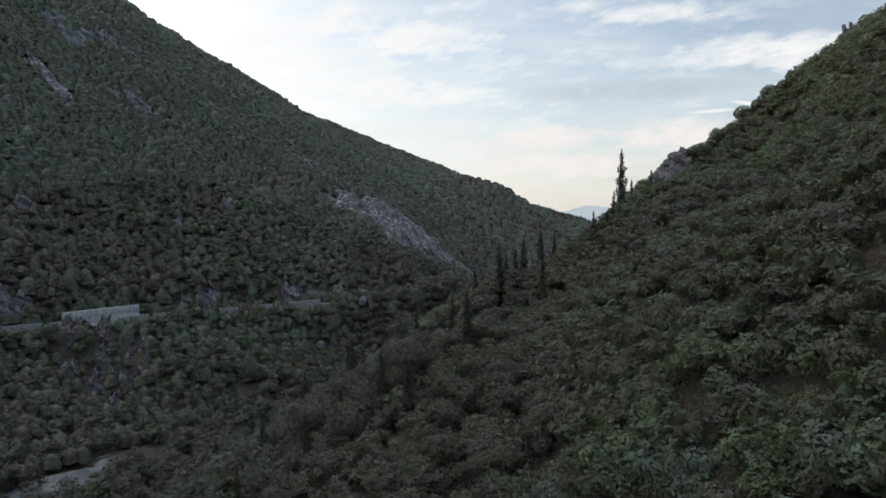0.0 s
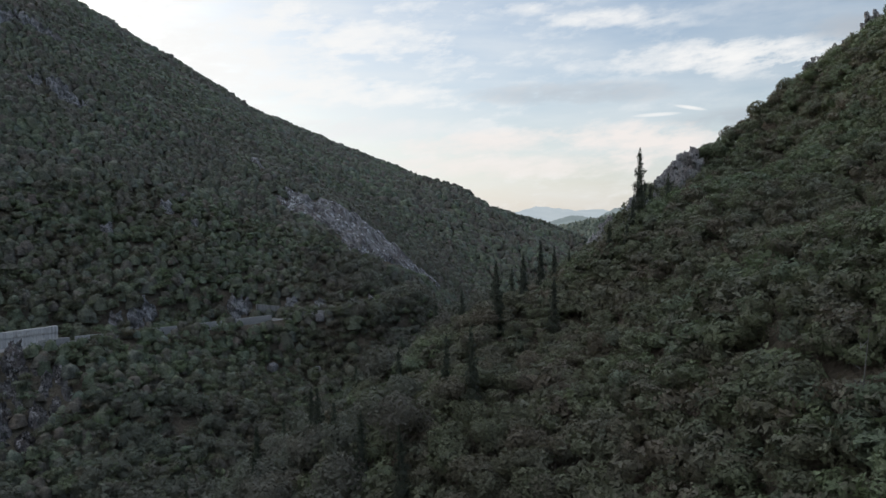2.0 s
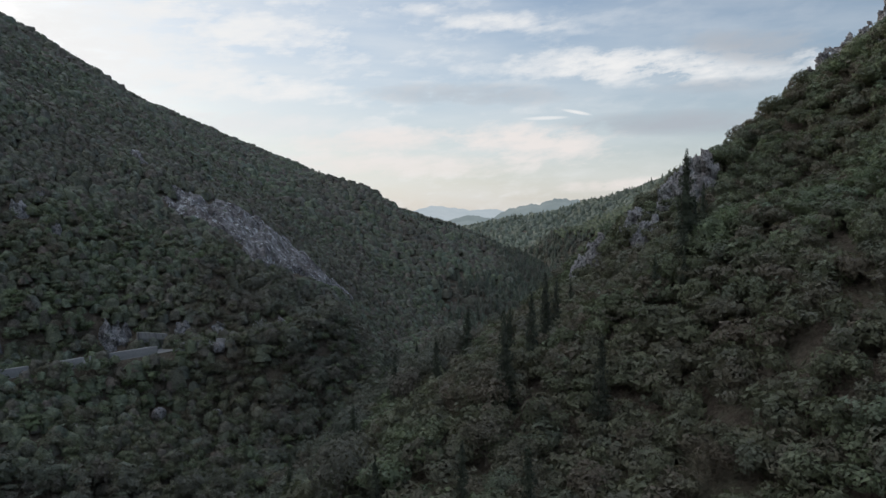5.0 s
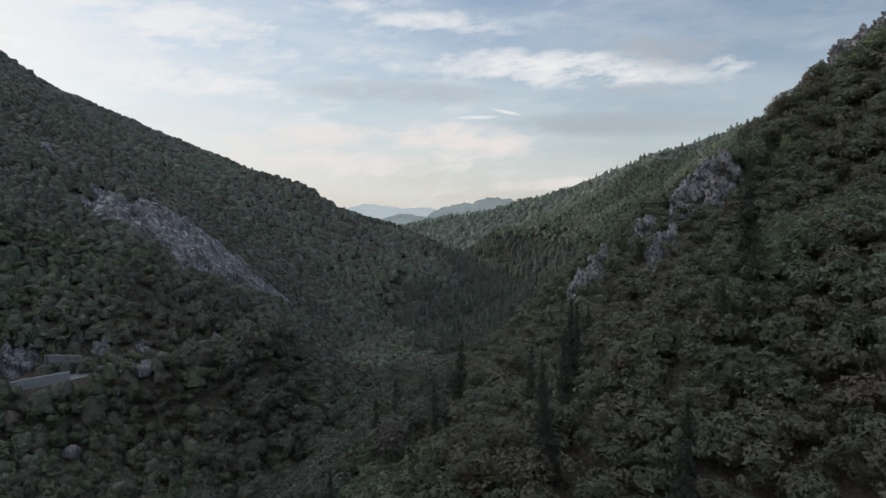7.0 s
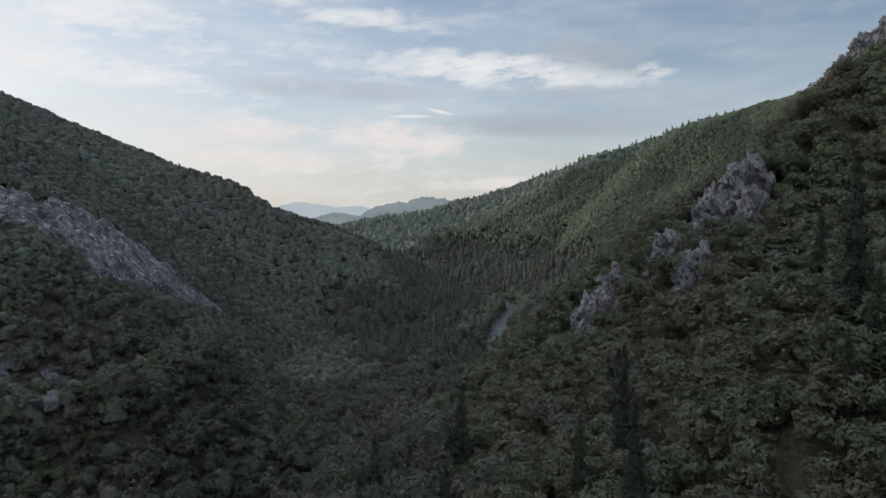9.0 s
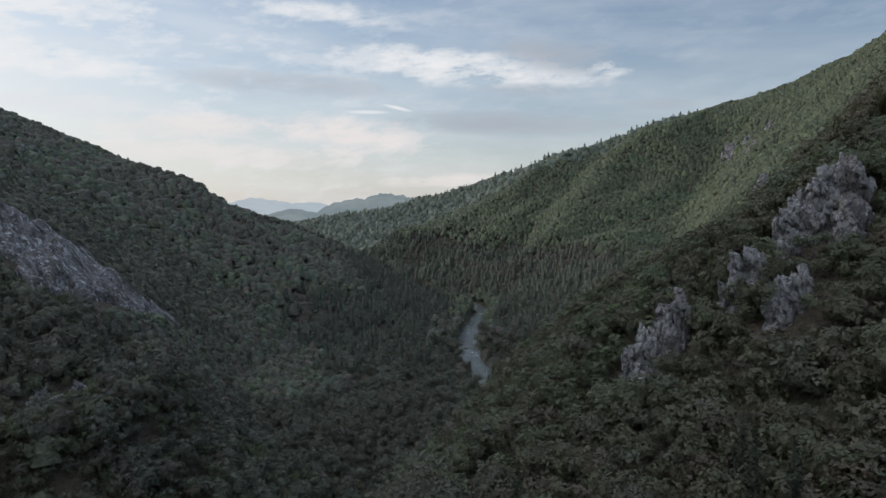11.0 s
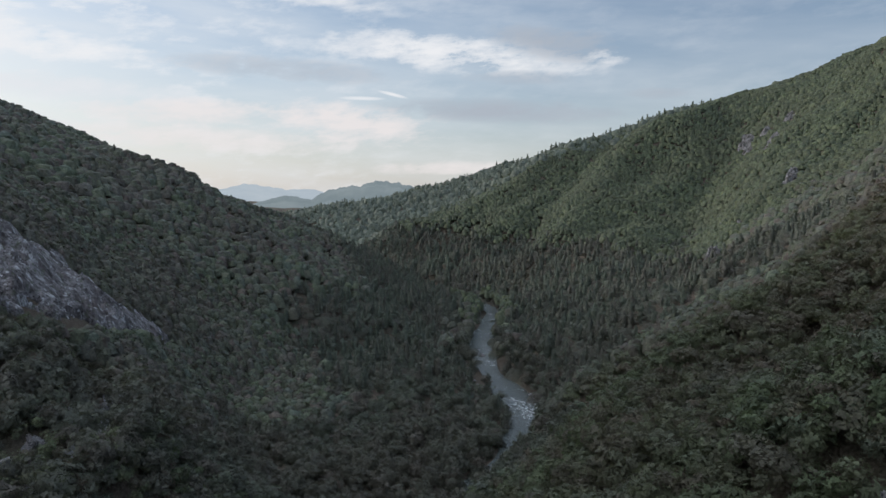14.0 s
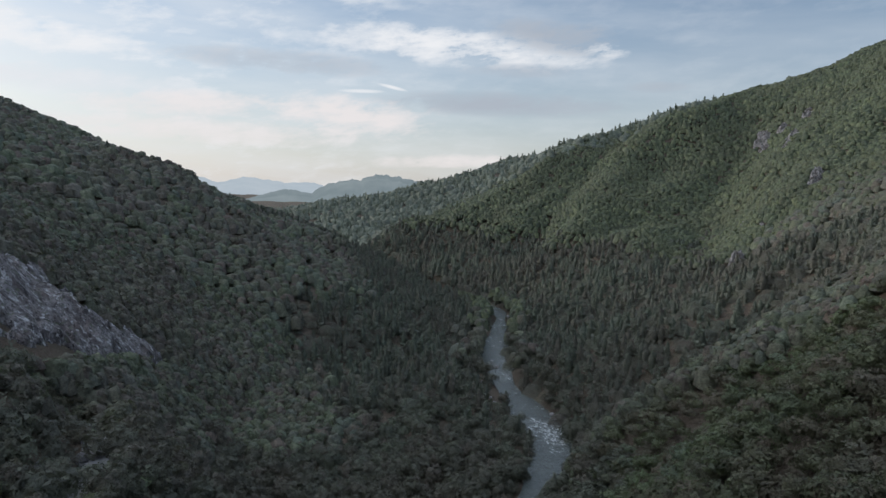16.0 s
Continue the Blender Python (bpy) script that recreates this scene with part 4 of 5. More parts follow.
def crown_template(level, leaves, size, seed, flat=0.85, lobes=9):
    """A rounded, uneven crown: a lobed dense heart under a skin of small leaf clumps; about 1 in radius."""
    r = np.random.default_rng(seed)
    mid = unit(r.normal(size=(lobes, 3)))
    mid[:, 2] = np.abs(mid[:, 2]) * 1.1 - 0.28
    mid *= r.uniform(0.40, 0.66, (lobes, 1))
    wide = r.uniform(0.30, 0.48, lobes)
    v, f = blob(level, 0.3, seed)
    d = unit(v)
    along_ = d @ mid.T
    inside = along_ ** 2 - (mid ** 2).sum(1)[None] + wide[None] ** 2
    reach = np.where(inside > 0, along_ + np.sqrt(np.maximum(inside, 0)), 0).max(1)
    v = v * (np.maximum(reach, 0.55) * 0.84)[:, None]
    v[:, 2] *= flat
    pick = r.choice(lobes, leaves * 4, p=wide ** 2 / (wide ** 2).sum())
    d = unit(r.normal(size=(leaves * 4, 3)) + mid[pick] * 0.9)
    c = mid[pick] + d * (wide[pick] * r.uniform(0.88, 1.24, leaves * 4))[:, None]
    free = (np.linalg.norm(c[:, None] - mid[None], axis=2) / wide[None]).min(1) > 0.86
    c, d = c[free][:leaves], d[free][:leaves]
    leaves = len(c)
    c[:, 2] *= flat
    n = unit(d + np.array((0, 0, 0.25)) + r.normal(size=(leaves, 3)) * 0.38)
    tri = leaf_triangles(c, n, size, r)
    return np.concatenate([v, tri]), np.concatenate([f, len(v) + np.arange(leaves * 3).reshape(-1, 3)]), len(f)


def dome_template(leaves, size, seed):
    """A small rounded crown for slopes far off, a few leaf clumps breaking its outline."""
    r = np.random.default_rng(seed)
    a = np.arange(5) / 5 * 6.283
    ring = np.stack([np.cos(a), np.sin(a), 0 * a], -1)
    v = np.concatenate([[(0.1 * r.normal(), 0.1 * r.normal(), 0.95)], ring * 0.70 + (0, 0, 0.55), ring * 1.06 + (0, 0, -0.85)])
    v = v * r.uniform(0.8, 1.2, (len(v), 1))
    f = [(0, 1 + j, 1 + (j + 1) % 5) for j in range(5)]
    for j in range(5):
        k = (j + 1) % 5
        f += [(1 + j, 6 + j, 6 + k), (1 + j, 6 + k, 1 + k)]
    c = unit(np.abs(r.normal(size=(leaves + 1, 3))) * np.stack([r.choice((-1, 1), leaves + 1), r.choice((-1, 1), leaves + 1), np.ones(leaves + 1)], -1))[:leaves]
    n = unit(c + r.normal(size=(leaves, 3)) * 0.5 + np.array((0, 0, 0.3))) if leaves else c
    tri = leaf_triangles(c * 0.98, n, size, r) if leaves else np.zeros((0, 3))
    return np.concatenate([v, tri]), np.concatenate([np.array(f), len(v) + np.arange(leaves * 3).reshape(-1, 3)]), len(f)


def spire_template(leaves, size, seed, taper, width, rag):
    """A tall narrow crown from height 0 to 1."""
    r = np.random.default_rng(seed)
    h = r.beta(1.0, 1.25, leaves)
    rad = width * taper(h) * (1 + rag * np.sin(h * 37 + seed) * r.uniform(0, 1, leaves))
    a = r.uniform(0, 6.283, leaves)
    rad = rad * r.uniform(0.4, 1.25, leaves) ** 0.5
    c = np.stack([rad * np.cos(a), rad * np.sin(a), h], -1)
    n = unit(np.stack([np.cos(a), np.sin(a), np.full(leaves, 0.35)], -1) + r.normal(size=(leaves, 3)) * 0.45)
    hs = np.linspace(0, 0.95, 4)
    ring = np.arange(5) / 5 * 6.283
    v = np.concatenate([np.stack([width * 0.62 * taper(np.full(5, q)) * np.cos(ring), width * 0.62 * taper(np.full(5, q)) * np.sin(ring), np.full(5, q)], -1) for q in hs])
    f = []
    for i in range(3):
        for j in range(5):
            p, q = i * 5 + j, i * 5 + (j + 1) % 5
            f += [(p, q, q + 5), (p, q + 5, p + 5)]
    leaf = leaf_triangles(c, n, size * (1.1 - 0.6 * h)[:, None], r)
    return np.concatenate([v, leaf]), np.concatenate([np.array(f), len(v) + np.arange(leaves * 3).reshape(-1, 3)]), len(f)


def cypress_taper(h):
    return np.clip(np.minimum(h * 9 + 0.35, 1.0) * (1 - h) ** 0.62 * 1.15, 0.02, 1)


def pine_taper(h):
    return np.clip(np.minimum(h * 4 + 0.25, 1.0) * (1 - h) ** 0.55, 0.02, 1)


def spread(templates, x, y, z, r, h, seed, tones=None):
    """Many crowns as one set of arrays."""
    g = np.random.default_rng(seed)
    vs, fs, out, soft, base = [], [], [], [], 0
    which = g.integers(0, len(templates), len(x))
    tone = g.uniform(0, 1, len(x)) if tones is None else tones
    for k, (v, f, body) in enumerate(templates):
        i = np.where(which == k)[0]
        if not len(i):
            continue
        a = g.uniform(0, 6.283, len(i))
        c, s = np.cos(a)[:, None], np.sin(a)[:, None]
        p = np.stack([(v[:, 0] * c - v[:, 1] * s) * r[i, None] + x[i, None], (v[:, 0] * s + v[:, 1] * c) * r[i, None] + y[i, None], v[:, 2] * h[i, None] + z[i, None]], -1)
        vs.append(p.reshape(-1, 3))
        fs.append((f[None] + (base + np.arange(len(i)) * len(v))[:, None, None]).reshape(-1, 3))
        out.append(np.repeat(tone[i], len(v)))
        soft.append(np.tile(np.arange(len(f)) < body, len(i)))
        base += len(i) * len(v)
    return np.concatenate(vs), np.concatenate(fs), np.concatenate(out), np.concatenate(soft)


def scatter(x0, x1, y0, y1, step, seed):
    """Loose spots on a lattice turned out of line, kept inside a box."""
    g = np.random.default_rng(seed)
    mx, my, half = (x0 + x1) / 2, (y0 + y1) / 2, math.hypot(x1 - x0, y1 - y0) / 2
    u, v = np.meshgrid(np.arange(-half, half, step), np.arange(-half, half, step), indexing="ij")
    u, v = u.ravel() + g.uniform(-0.75, 0.75, u.size) * step, v.ravel() + g.uniform(-0.75, 0.75, v.size) * step
    a = 0.63 + 0.21 * (seed % 5)
    x, y = mx + u * math.cos(a) - v * math.sin(a), my + u * math.sin(a) + v * math.cos(a)
    keep = (x > x0) & (x < x1) & (y > y0) & (y < y1)
    return x[keep], y[keep]


FLIGHT = np.array([(0, 0), (-7, 15), (-13, 30), (-18, 44), (-22, 57), (-24, 73), (-26, 90), (-26, 101), (-26, 112)], float)
CLEAR = np.array(BARE)


def open_ground(x, y, margin=0.0):
    """Where plants may stand: off the river, the road and bare rock."""
    dr, _ = near(RIVER_LINE, x, y)
    dd, _ = near(ROAD_LINE, x, y)
    # here and there the wood closes over the road
    open_ = np.zeros(len(x), bool)
    for y0, y1 in ((104, 135.1), (141.8, 147.5), (149.9, 154.9), (156.1, 163.8), (171.1, 171.8), (189.6, 195.8)):
        open_ |= (y > y0) & (y < y1)
    below = x > np.interp(y, ROAD_LINE[:, 1], ROAD_LINE[:, 0])
    # the lower river runs under its trees
    keep = (dr > np.where(y < 218, 1.6, 4.9)) & (dd > np.where(open_, np.where(y > 182, 2.4, np.where(below, 4.8, 3.8)), 1.4))
    for i in range(0, len(x), 20000):
        d = np.sqrt((x[i:i + 20000, None] - CLEAR[None, :, 0]) ** 2 + (y[i:i + 20000, None] - CLEAR[None, :, 1]) ** 2)
        keep[i:i + 20000] &= (d > CLEAR[None, :, 2] + margin).all(1)
    dg = to_line(BENCH, np.stack([x, y], -1)) + 1.0 * np.sin(x * 1.1) * np.sin(y * 0.7)
    return keep & (dg > 4.6)


def zone(box, step, d0, d1, seed):
    """Spots for plants, as dense on steep ground as on level ground."""
    x, y = scatter(*box, step * 0.75, seed)
    d, _ = near(FLIGHT, x, y)
    keep = (d >= d0) & (d < d1) & (x > -(y + 15)) & (x < np.maximum(64, 1.2 * y - 110))
    x, y = x[keep], y[keep]
    keep = open_ground(x, y, 0.3 * step)
    x, y = x[keep], y[keep]
    gx, gy = (ground(x + 1, y) - ground(x - 1, y)) / 2, (ground(x, y + 1) - ground(x, y - 1)) / 2
    share = 0.5625 * np.sqrt(1 + gx * gx + gy * gy)
    keep = np.random.default_rng(seed + 90).uniform(0, 1, len(x)) < share
    return x[keep], y[keep]


def wet(x, y):
    """1 on the wooded valley floor, 0 on the scrubby slopes, with a ragged edge."""
    x, y = x + 6 * np.sin(x * 12.9 + y * 78.2), y + 6 * np.sin(x * 39.3 + y * 11.1)
    d, _ = near(RIVER_LINE, x, y)
    edge = 28 + 8 * np.sin(x / 10 + y / 14) + 10 * smooth(190, 328, y)
    edge = edge + 19 * smooth(160, 193, y) * (1 - smooth(273, 313, y)) * (x < 22)
    return d < np.where((x > -8) & (y < 204), edge * 0.35, edge)


def pine_wood(x, y):
    """The pine wood: the gully behind the near spur, both sides of the river beyond it, and the far valley."""
    x, y = x + 6 * np.sin(x * 12.9 + y * 78.2), y + 6 * np.sin(x * 39.3 + y * 11.1)
    d, _ = near(RIVER_LINE, x, y)
    top = canopy(x, y)
    right = (y > 205.5 - 0.30 * (x - 33) + 4 * np.sin(x / 7)) & (x > 21) & (y < 489) & (d > 6.6) & (top < 49.3 + 2.2 * np.sin(y / 15) + 1.5 * np.sin(x / 9.5) + 0.33 * np.clip(321 - y, 0, 66))
    far = (y >= 430) & (y < 934) & (d < 110 + 29 * np.sin(y / 44 + x / 36)) & (top < 50 + 3 * np.sin(y / 27))
    left = (y > 266) & (y < 489) & (x < 81) & (d > 8.8) & (d < 55 + 11 * np.sin(y / 23))
    return right | far | left


def plant_stuff(name, x, y, radius, templates, seed, mat, label, tall=1.0, squash=(0.75, 1.1)):
    g = np.random.default_rng(seed)
    r = radius * np.clip(np.exp(g.normal(0, 0.28, len(x))), 0.55, 1.7)
    h = r * g.uniform(*squash, len(x))
    top = np.maximum(tree_height(x, y) * g.uniform(0.85, 1.13, len(x)) * tall, h * 0.9)
    v, f, tone, soft = spread(templates, x, y, ground(x, y) + np.maximum(top - h * 0.85, 0.25 * h), r, h, seed + 2)
    ob = new(name, fast_mesh(name, v, f, mat, {"tone": tone}, soft))
    return tagged(ob, label, "shrubs", kind="stuff")


NEAR_CROWNS = [crown_template(1, 140, 0.19, s, lobes=8 + s) for s in range(5)]
MID_CROWNS = [dome_template(9, 0.3, s + 10) for s in range(5)]
FAR_CROWNS = [dome_template(1, 0.4, s + 20) for s in range(5)]
SPIRES = [spire_template(800, 0.034, s, cypress_taper, 0.085, 0.7) for s in range(4)]
PINES = [spire_template(46, 0.095, s + 4, pine_taper, 0.24, 0.45) for s in range(4)]


def trunk_mesh(name, height, r0, r1, seed, limbs=0, spreading=0.5):
    """A tapered, slightly bent trunk with limbs."""
    bm = bmesh.new()
    g = random.Random(seed)

    def limb(a, b, ra, rb, sides=6):
        axis_ = (b - a).normalized()
        u = axis_.orthogonal().normalized()
        w = axis_.cross(u)
        rings = []
        for k in range(4):
            c = a.lerp(b, k / 3) + (u * noise.noise(a + b * k) + w * noise.noise(b - a * k)) * 0.06 * (b - a).length * (k > 0) * (k < 3)
            r = ra + (rb - ra) * k / 3
            rings.append([bm.verts.new(c + (u * math.cos(6.283 * j / sides) + w * math.sin(6.283 * j / sides)) * r) for j in range(sides)])
        for p, q in zip(rings[:-1], rings[1:]):
            for j in range(sides):
                bm.faces.new((p[j], p[(j + 1) % sides], q[(j + 1) % sides], q[j]))
        bm.faces.new(rings[-1])

    limb(Vector((0, 0, -0.3)), Vector((g.uniform(-0.1, 0.1) * height, g.uniform(-0.1, 0.1) * height, height)), r0, r1)
    for i in range(limbs):
        t = g.uniform(0.35, 0.9)
        a = g.uniform(0, 6.283)
        s = Vector((0, 0, height * t))
        limb(s, s + Vector((math.cos(a) * spreading, math.sin(a) * spreading, spreading * g.uniform(0.4, 1.0))) * height * (1 - 0.5 * t), r0 * (1 - t) + r1, r1 * 0.4, 5)
    me = bpy.data.meshes.new(name)
    bm.to_mesh(me)
    bm.free()
    me.materials.append(BARK)
    return me


def tree_kind(kind, template, radius, high, trunk, mat, label, category, crown_foot, group):
    """An Empty with a trunk and a crown under it, at the origin."""
    base = new(kind)
    t = new("trunk", trunk)
    t.parent = base
    v, f, body = template
    c = new("crown", fast_mesh("crown", v * (radius, radius, high) + (0, 0, crown_foot), f, mat, {"tone": np.zeros(len(v))}, np.arange(len(f)) < body))
    c.parent = base
    return tagged(base, label, category, group)


def planted(makers, spots, seed, grow=(0.75, 1.3), sink=0.1):
    """Copies of a few first trees, one at each spot; the first trees take the first spots."""
    g = random.Random(seed)
    xs, ys = np.array([s[0] for s in spots], float), np.array([s[1] for s in spots], float)
    zs = ground(xs, ys)
    for i, (x, y, z) in enumerate(zip(xs, ys, zs)):
        s = spots[i][2] if len(spots[i]) > 2 else g.uniform(*grow)
        src = makers[i % len(makers)]
        m = pose(x, y, z - sink, g.uniform(-3, 3), g.uniform(-3, 3), g.uniform(0, 360))
        m = m @ Matrix.Diagonal((s, s, s, 1))
        if i < len(makers):
            src.matrix_basis = m
        else:
            ob = copy_thing(src, Matrix())
            ob.matrix_basis = m


# cypresses on the spur and the valley side; their height in metres
cyp_trunk = trunk_mesh("trunk", 0.6, 0.016, 0.006, 3)
CYPRESSES = [(4.2, 93.5, 9.4), (5.6, 95, 5), (8.5, 101, 6), (3, 91, 5), (0.5, 90, 4.6), (2, 88, 4.5), (-5.5, 82, 6.5), (-12, 68, 7), (-11, 87, 7), (-8.5, 92, 6),
    (-6.5, 97, 6.5), (-5, 101, 5.5), (-16, 60, 6), (-20, 64, 6.5), (-24, 70, 6), (-27, 76, 7), (-30, 82, 7), (-31, 71, 6.5), (-34, 78, 7.5), (-28, 92, 6.5),
    (-36, 90, 7), (-20, 78, 5.5), (-15, 74, 5.5), (-16, 98, 6), (-20, 103, 6.5), (-13, 108, 6), (-18, 112, 6), (-23, 96, 6), (-3, 104, 5), (-26, 60, 6.5), (-33, 64, 7),
    (-38, 72, 7), (-30, 54, 6), (-10, 95, 5.5), (17.9, 164.5, 4), (23.7, 171, 4.4), (26.6, 177.6, 3.6), (35.4, 173.2, 3.6), (13.5, 160.1, 3.3), (44.2, 178.3, 4)]
makers = [tree_kind("cypress", s, 1.0, 1.0, cyp_trunk, CYPRESS, "slender dark green cypress tree with a ragged spire", "tree", 0.02, "cypresses of the valley") for s in SPIRES]
planted(makers, [(x, y, h if x > -4 else h * 1.12) for x, y, h in CYPRESSES], 11)

# shrubs and small trees nearest to the flight, each a thing of its own
nx, ny = zone((-60, 90, 15, 180), 1.95, 0, 66, 1)
g = np.random.default_rng(31)
d, _ = near(FLIGHT, nx, ny)
first = (nx > -14) & ~wet(nx, ny)
order = np.argsort(np.where(first, d, 1e6))[:290]
shrub_trunks = [trunk_mesh("trunk", 1.5, 0.09, 0.04, s, 4, 0.45) for s in range(3)]
SHRUB_CROWNS = [crown_template(1, 900, 0.10, s + 70, lobes=10 + s) for s in range(5)]
makers = [tree_kind("shrub_tree", SHRUB_CROWNS[s], 1.3, 1.2, shrub_trunks[s % 3], SCRUB, "small evergreen oak with a rounded uneven crown", "tree", 1.75, "small trees on the spur") for s in range(5)]
RIB_TREES = [(8.5, 118.5, 1.1), (9.6, 120, 1.2), (16.5, 117, 1.2), (18, 116, 1.3), (20.5, 119, 1.2), (21, 121, 1.3), (23, 118, 1.1), (25, 121, 1.4), (27, 119, 1.2), (29, 122, 1.3), (-1.5, 117, 1.1), (44, 122, 1.5), (47, 119, 1.6), (22, 114, 1.1)]
planted(makers, list(zip(nx[order], ny[order])) + RIB_TREES, 12, (0.7, 1.35), 0.15)
rest = np.ones(len(nx), bool)
rest[order] = False
dry = ~wet(nx, ny)
plant_stuff("scrub", nx[rest & dry], ny[rest & dry], 1.42, NEAR_CROWNS, 2, SCRUB, "dense dark green hillside scrub")

# low bushes between the taller ones
lx, ly = zone((-66, 110, 15, 200), 2.15, 0, 80, 33)
plant_stuff("low_scrub", lx, ly, 1.25, [crown_template(1, 50, 0.2, s + 30, 0.9, lobes=7) for s in range(5)], 34, SCRUB, "low evergreen bushes filling the ground between trees", 0.92, (0.8, 1.1))

BESIDE_CROWNS = [crown_template(1, 56, 0.25, s + 60, lobes=8 + s) for s in range(5)]
mx, my = zone((-175, 150, 15, 265), 2.15, 0, 105, 14)
d, _ = near(FLIGHT, mx, my)
dry = ~wet(mx, my) & ~pine_wood(mx, my) & ((d > 66) | (mx < -60))
plant_stuff("slope_scrub", mx[dry], my[dry], 1.45, BESIDE_CROWNS, 15, SCRUB, "mixed evergreen scrub on the lower slopes")
mx, my = zone((-175, -40, 15, 265), 2.1, 40, 105, 35)
dry = ~wet(mx, my)
plant_stuff("hillside_bushes", mx[dry], my[dry], 1.2, MID_CROWNS, 36, HILL_SCRUB, "low evergreen bushes between taller scrub", 0.8, (0.7, 1.0))
mx, my = zone((-260, 235, 15, 336), 1.55, 105, 200, 3)
dry = ~wet(mx, my) & ~pine_wood(mx, my)
plant_stuff("hillside_scrub", mx[dry], my[dry], 1.42, MID_CROWNS, 4, HILL_SCRUB, "dense evergreen scrub covering the valley sides", 1.0, (0.7, 1.0))

# broad trees of the valley floor
vx, vy = zone((-110, 150, 15, 336), 3.3, 0, 250, 5)
k = wet(vx, vy) & ~pine_wood(vx, vy)
vx, vy = vx[k], vy[k]
d, _ = near(FLIGHT, vx, vy)
order = np.argsort(d)[:150]
VALLEY_CROWNS = [crown_template(1, 1000, 0.09, s + 40, 0.95, lobes=16) for s in range(4)]
big_trunks = [trunk_mesh("trunk", 3.2, 0.2, 0.08, s + 20, 5, 0.4) for s in range(3)]
makers = [tree_kind("valley_tree", VALLEY_CROWNS[s], 2.1, 2.1, big_trunks[s % 3], WOODS, "broad dull green tree on the valley floor", "tree", 3.4, "broad trees of the valley floor") for s in range(4)]
planted(makers, list(zip(vx[order], vy[order])), 13, (0.75, 1.2), 0.2)
rest = np.ones(len(vx), bool)
rest[order] = False
plant_stuff("valley_woods", vx[rest], vy[rest], 2.0, [crown_template(1, 115, 0.2, s + 50, 0.95, lobes=11) for s in range(5)], 6, WOODS, "dense broadleaf wood along the river", 1.15, (0.85, 1.15))

# lower growth between the broad trees
ux, uy = zone((-110, 95, 15, 274), 2.4, 0, 250, 19)
k = wet(ux, uy) & ~pine_wood(ux, uy)
plant_stuff("valley_thicket", ux[k], uy[k], 1.55, BESIDE_CROWNS, 20, WOODS, "thick dull green undergrowth of the valley floor", 0.6, (0.7, 1.2))

# pines
px, py = zone((-125, 300, 175, 598), 3.9, 0, 560, 7)
k = pine_wood(px, py)
px, py = px[k], py[k]
g = np.random.default_rng(8)
hh = np.maximum(np.minimum(tree_height(px, py), 5.2), 3.7) * g.uniform(0.75, 1.5, len(px))
v, f, tone, soft = spread(PINES, px, py, ground(px, py), hh * 1.4, hh, 9)
tagged(new("pine_wood", fast_mesh("pine_wood", v, f, PINE, {"tone": tone}, soft)), "dense dark pine wood on the valley floor", "pine wood", kind="stuff")

# pines along the crest of the ridge across the river, each a thing of its own
ridge_trunk = trunk_mesh("trunk", 0.8, 0.02, 0.008, 9)
RIDGE_PINES = [(-77, 408.3, 4), (-68.3, 403.2, 2.9), (-58, 401.7, 3.6), (-47.8, 405.4, 2.6), (-41.2, 409, 2.9), (-36.9, 419.2, 3.3), (-34.7, 430.2, 2.9), (-31.8, 446.2, 5.8),
    (-27.4, 449.9, 3.6), (-24.5, 452.1, 4), (-21.5, 453.5, 4.7), (-19.3, 450.6, 5.1), (-17.2, 456.5, 4.7), (-15, 455, 4.4), (-12, 457.2, 4.4), (-9.9, 454.3, 5),
    (-7.7, 458.7, 4.4), (-4.7, 456.5, 5.3), (-2.6, 460.8, 4.7), (0.4, 459.4, 5.1), (2.6, 463.8, 4.4), (5.5, 461.6, 5.1), (8.4, 465.2, 4.5), (11.3, 463.8, 5.1),
    (15, 468.1, 4.7), (18.6, 470.3, 4.4), (22.3, 474, 4.7), (26.6, 476.9, 4.4), (31, 481.3, 4.7)]
makers = [tree_kind("ridge_pine", s, 1.0, 0.85, ridge_trunk, PINE, "dark pine standing out on the ridge crest", "tree", 0.15, "pines on the ridge crest") for s in [spire_template(150, 0.085, k + 50, pine_taper, 0.27, 0.5) for k in range(4)]]
planted(makers, RIDGE_PINES, 14)

# low growth under the pines
ux, uy = zone((-125, 300, 175, 598), 3.4, 0, 560, 17)
k = pine_wood(ux, uy)
plant_stuff("undergrowth", ux[k], uy[k], 2.2, FAR_CROWNS, 18, WOODS, "low dark undergrowth beneath the pines", 0.35, (0.4, 0.7))

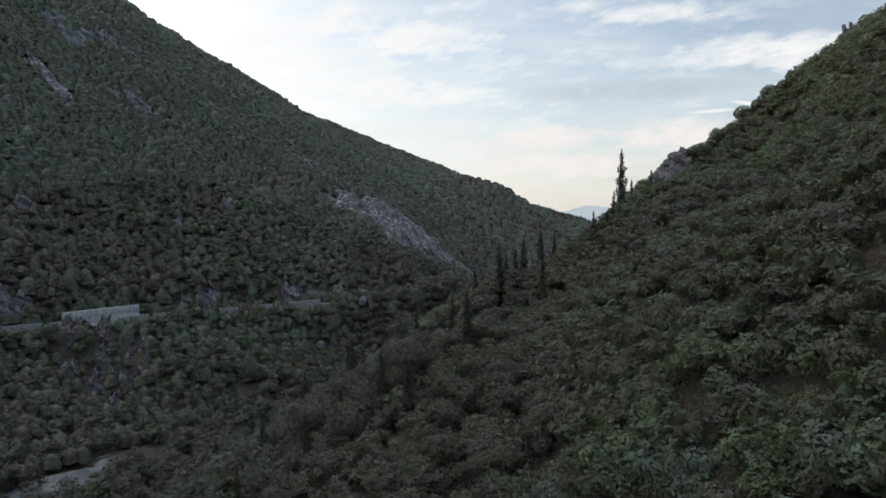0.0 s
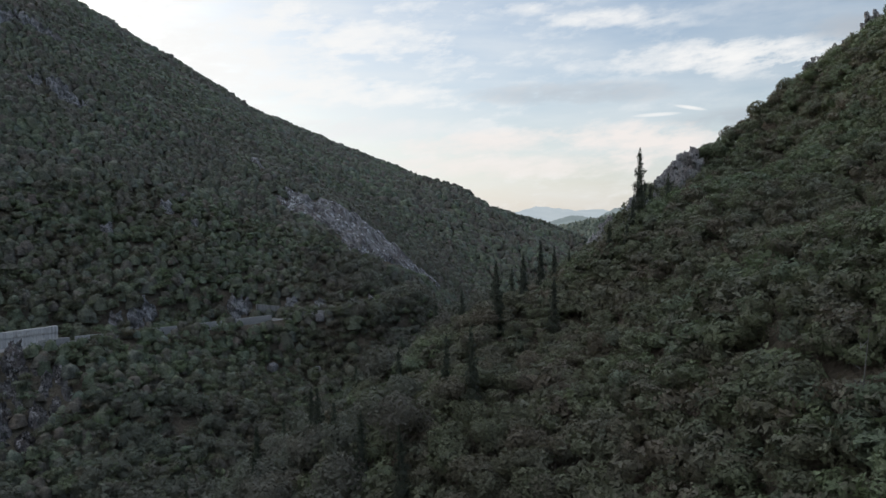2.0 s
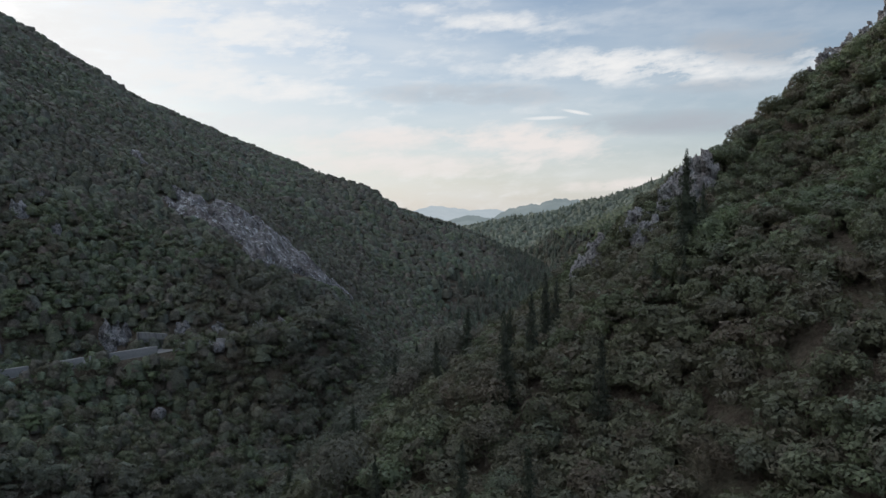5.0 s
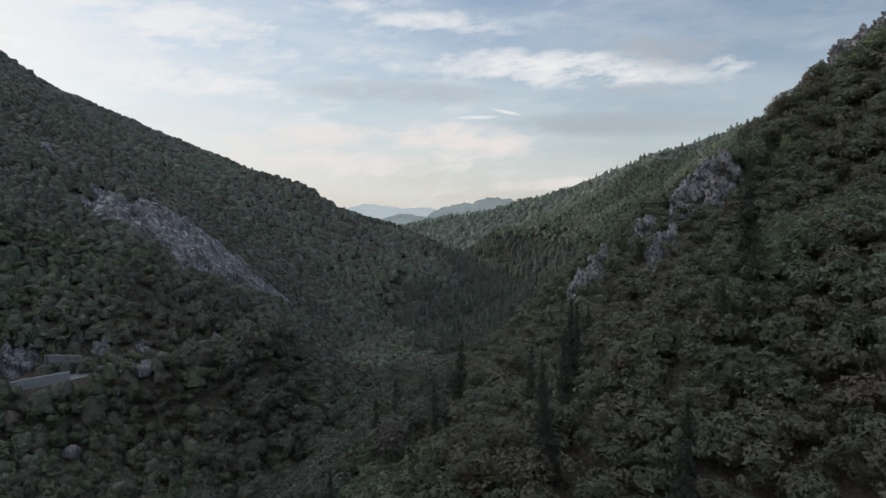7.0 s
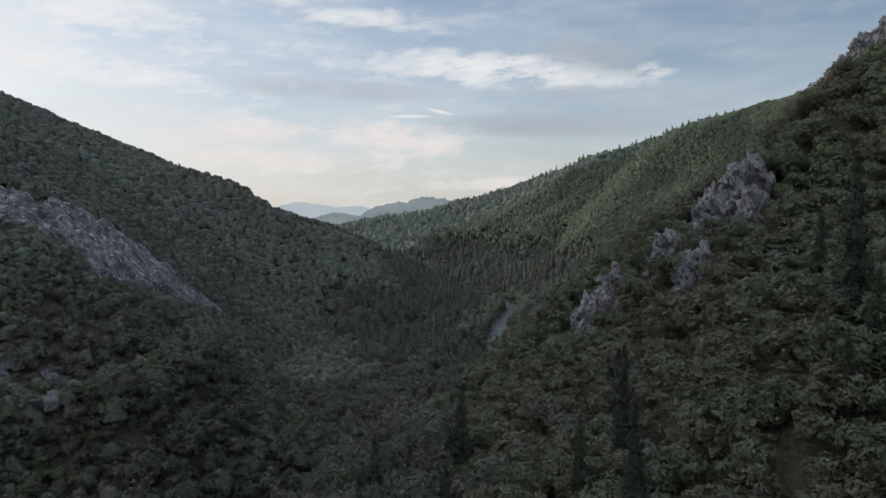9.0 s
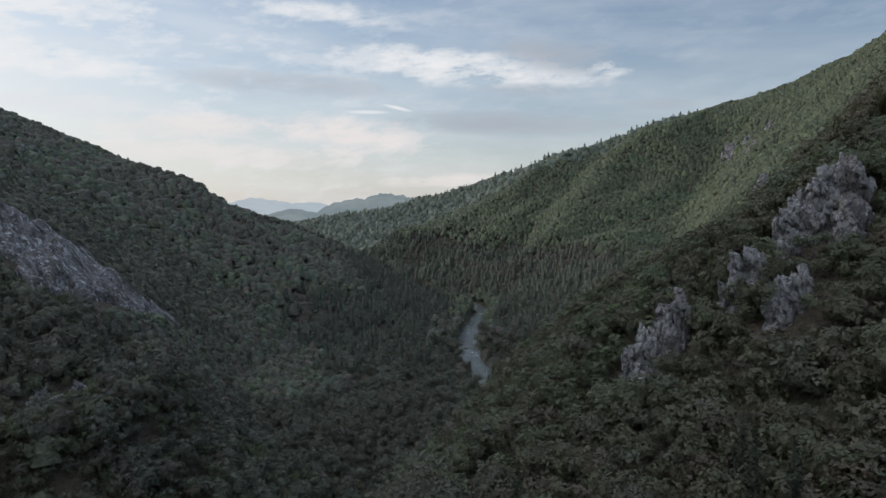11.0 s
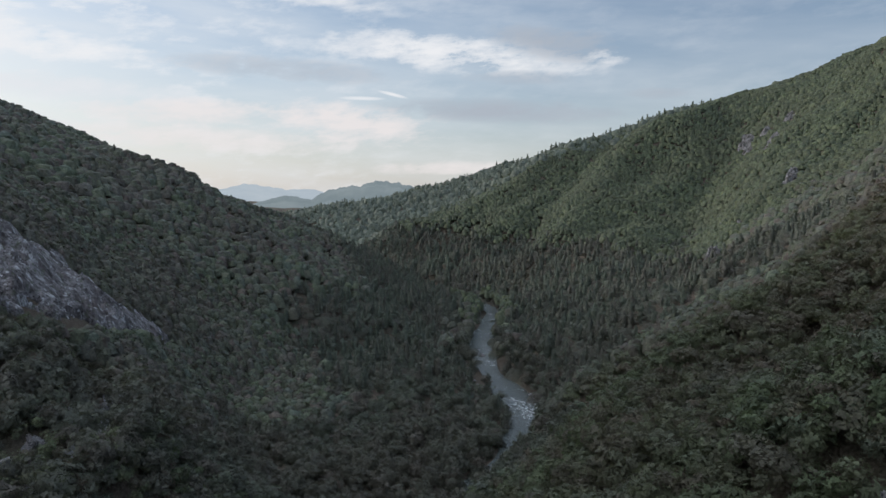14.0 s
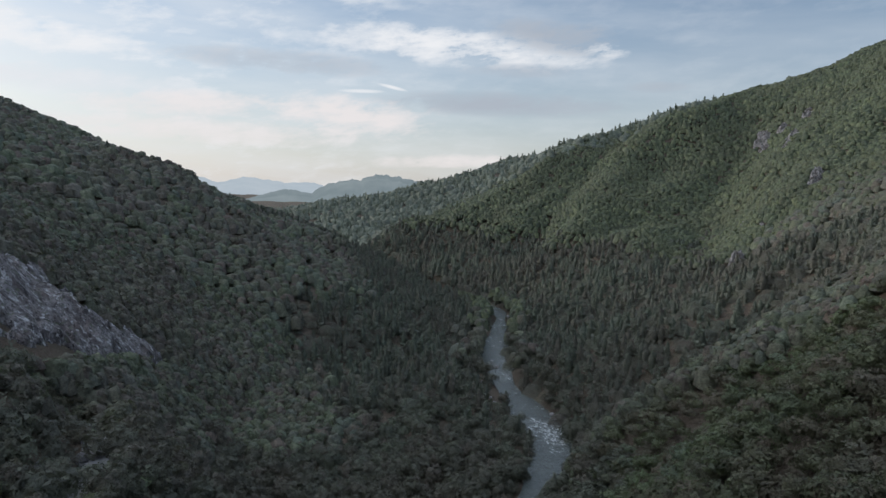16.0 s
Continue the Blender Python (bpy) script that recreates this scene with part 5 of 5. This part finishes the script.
# far slopes
fx, fy = zone((-220, 432, 95, 577), 2.05, 200, 570, 10)
k = ~pine_wood(fx, fy)
fx, fy = fx[k], fy[k]
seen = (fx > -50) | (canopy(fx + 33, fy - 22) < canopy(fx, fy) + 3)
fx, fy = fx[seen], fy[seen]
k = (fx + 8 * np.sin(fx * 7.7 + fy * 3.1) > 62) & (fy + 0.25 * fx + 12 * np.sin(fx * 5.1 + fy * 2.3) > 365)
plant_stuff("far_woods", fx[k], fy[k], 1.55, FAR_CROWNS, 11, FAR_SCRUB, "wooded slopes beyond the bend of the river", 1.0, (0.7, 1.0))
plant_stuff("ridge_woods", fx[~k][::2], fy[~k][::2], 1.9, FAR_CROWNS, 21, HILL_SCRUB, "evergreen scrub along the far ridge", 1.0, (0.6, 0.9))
fx, fy = zone((8, 373, 488, 927), 4.5, 440, 1100, 12)
k = (fy > 577 - 0.1 * fx) & ~((fx > 227) & (fy > 627) & (fy < 810))
fx, fy = fx[k], fy[k]
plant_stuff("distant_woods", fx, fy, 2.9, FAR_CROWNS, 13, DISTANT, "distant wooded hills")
# pines standing out of the distant woods
fx, fy = zone((8, 330, 532, 912), 9.5, 440, 1100, 43)
k = (fy > 577 - 0.1 * fx) & ~((fx > 227) & (fy > 627) & (fy < 810))
fx, fy = fx[k], fy[k]
g = np.random.default_rng(44)
hh = g.uniform(4.5, 8, len(fx))
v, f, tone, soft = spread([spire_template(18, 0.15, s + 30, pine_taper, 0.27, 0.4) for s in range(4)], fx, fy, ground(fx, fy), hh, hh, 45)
tagged(new("distant_pines", fast_mesh("distant_pines", v, f, DISTANT, {"tone": tone}, soft)), "pines paled with haze on the hill that closes the valley", "pine wood", kind="stuff")

# a bare dead tree on the spur
dead = trunk_mesh("trunk", 4.6, 0.045, 0.012, 77, 9, 0.12)
dead.materials[0] = DEADWOOD
base = new("dead_tree")
t = new("trunk", dead)
t.parent = base
base.matrix_basis = pose(7, 47, float(ground(7, 47)), 2, -2, 0)
tagged(base, "bare pale dead tree standing in the scrub", "tree")


def cable(name, a, b, sag, r, label):
    cu = bpy.data.curves.new(name, "CURVE")
    cu.dimensions, cu.bevel_depth, cu.bevel_resolution = "3D", r, 1
    sp = cu.splines.new("POLY")
    sp.points.add(24)
    for i, p in enumerate(sp.points):
        u = i / 24
        q = Vector(a).lerp(Vector(b), u)
        p.co = (q.x, q.y, q.z - sag * 4 * u * (1 - u), 1)
    cu.materials.append(CABLE)
    return tagged(new(name, cu), label, "cable")


cable("power_cable", (205.5, 344.8, 80.3), (203.3, 302.4, 85.1), 0.9, 0.045, "dark power cable strung above the far slope")
cable("power_cable", (124.5, 430.2, 53.3), (165.3, 405.4, 58.8), 0.7, 0.045, "dark power cable strung above the pine wood")
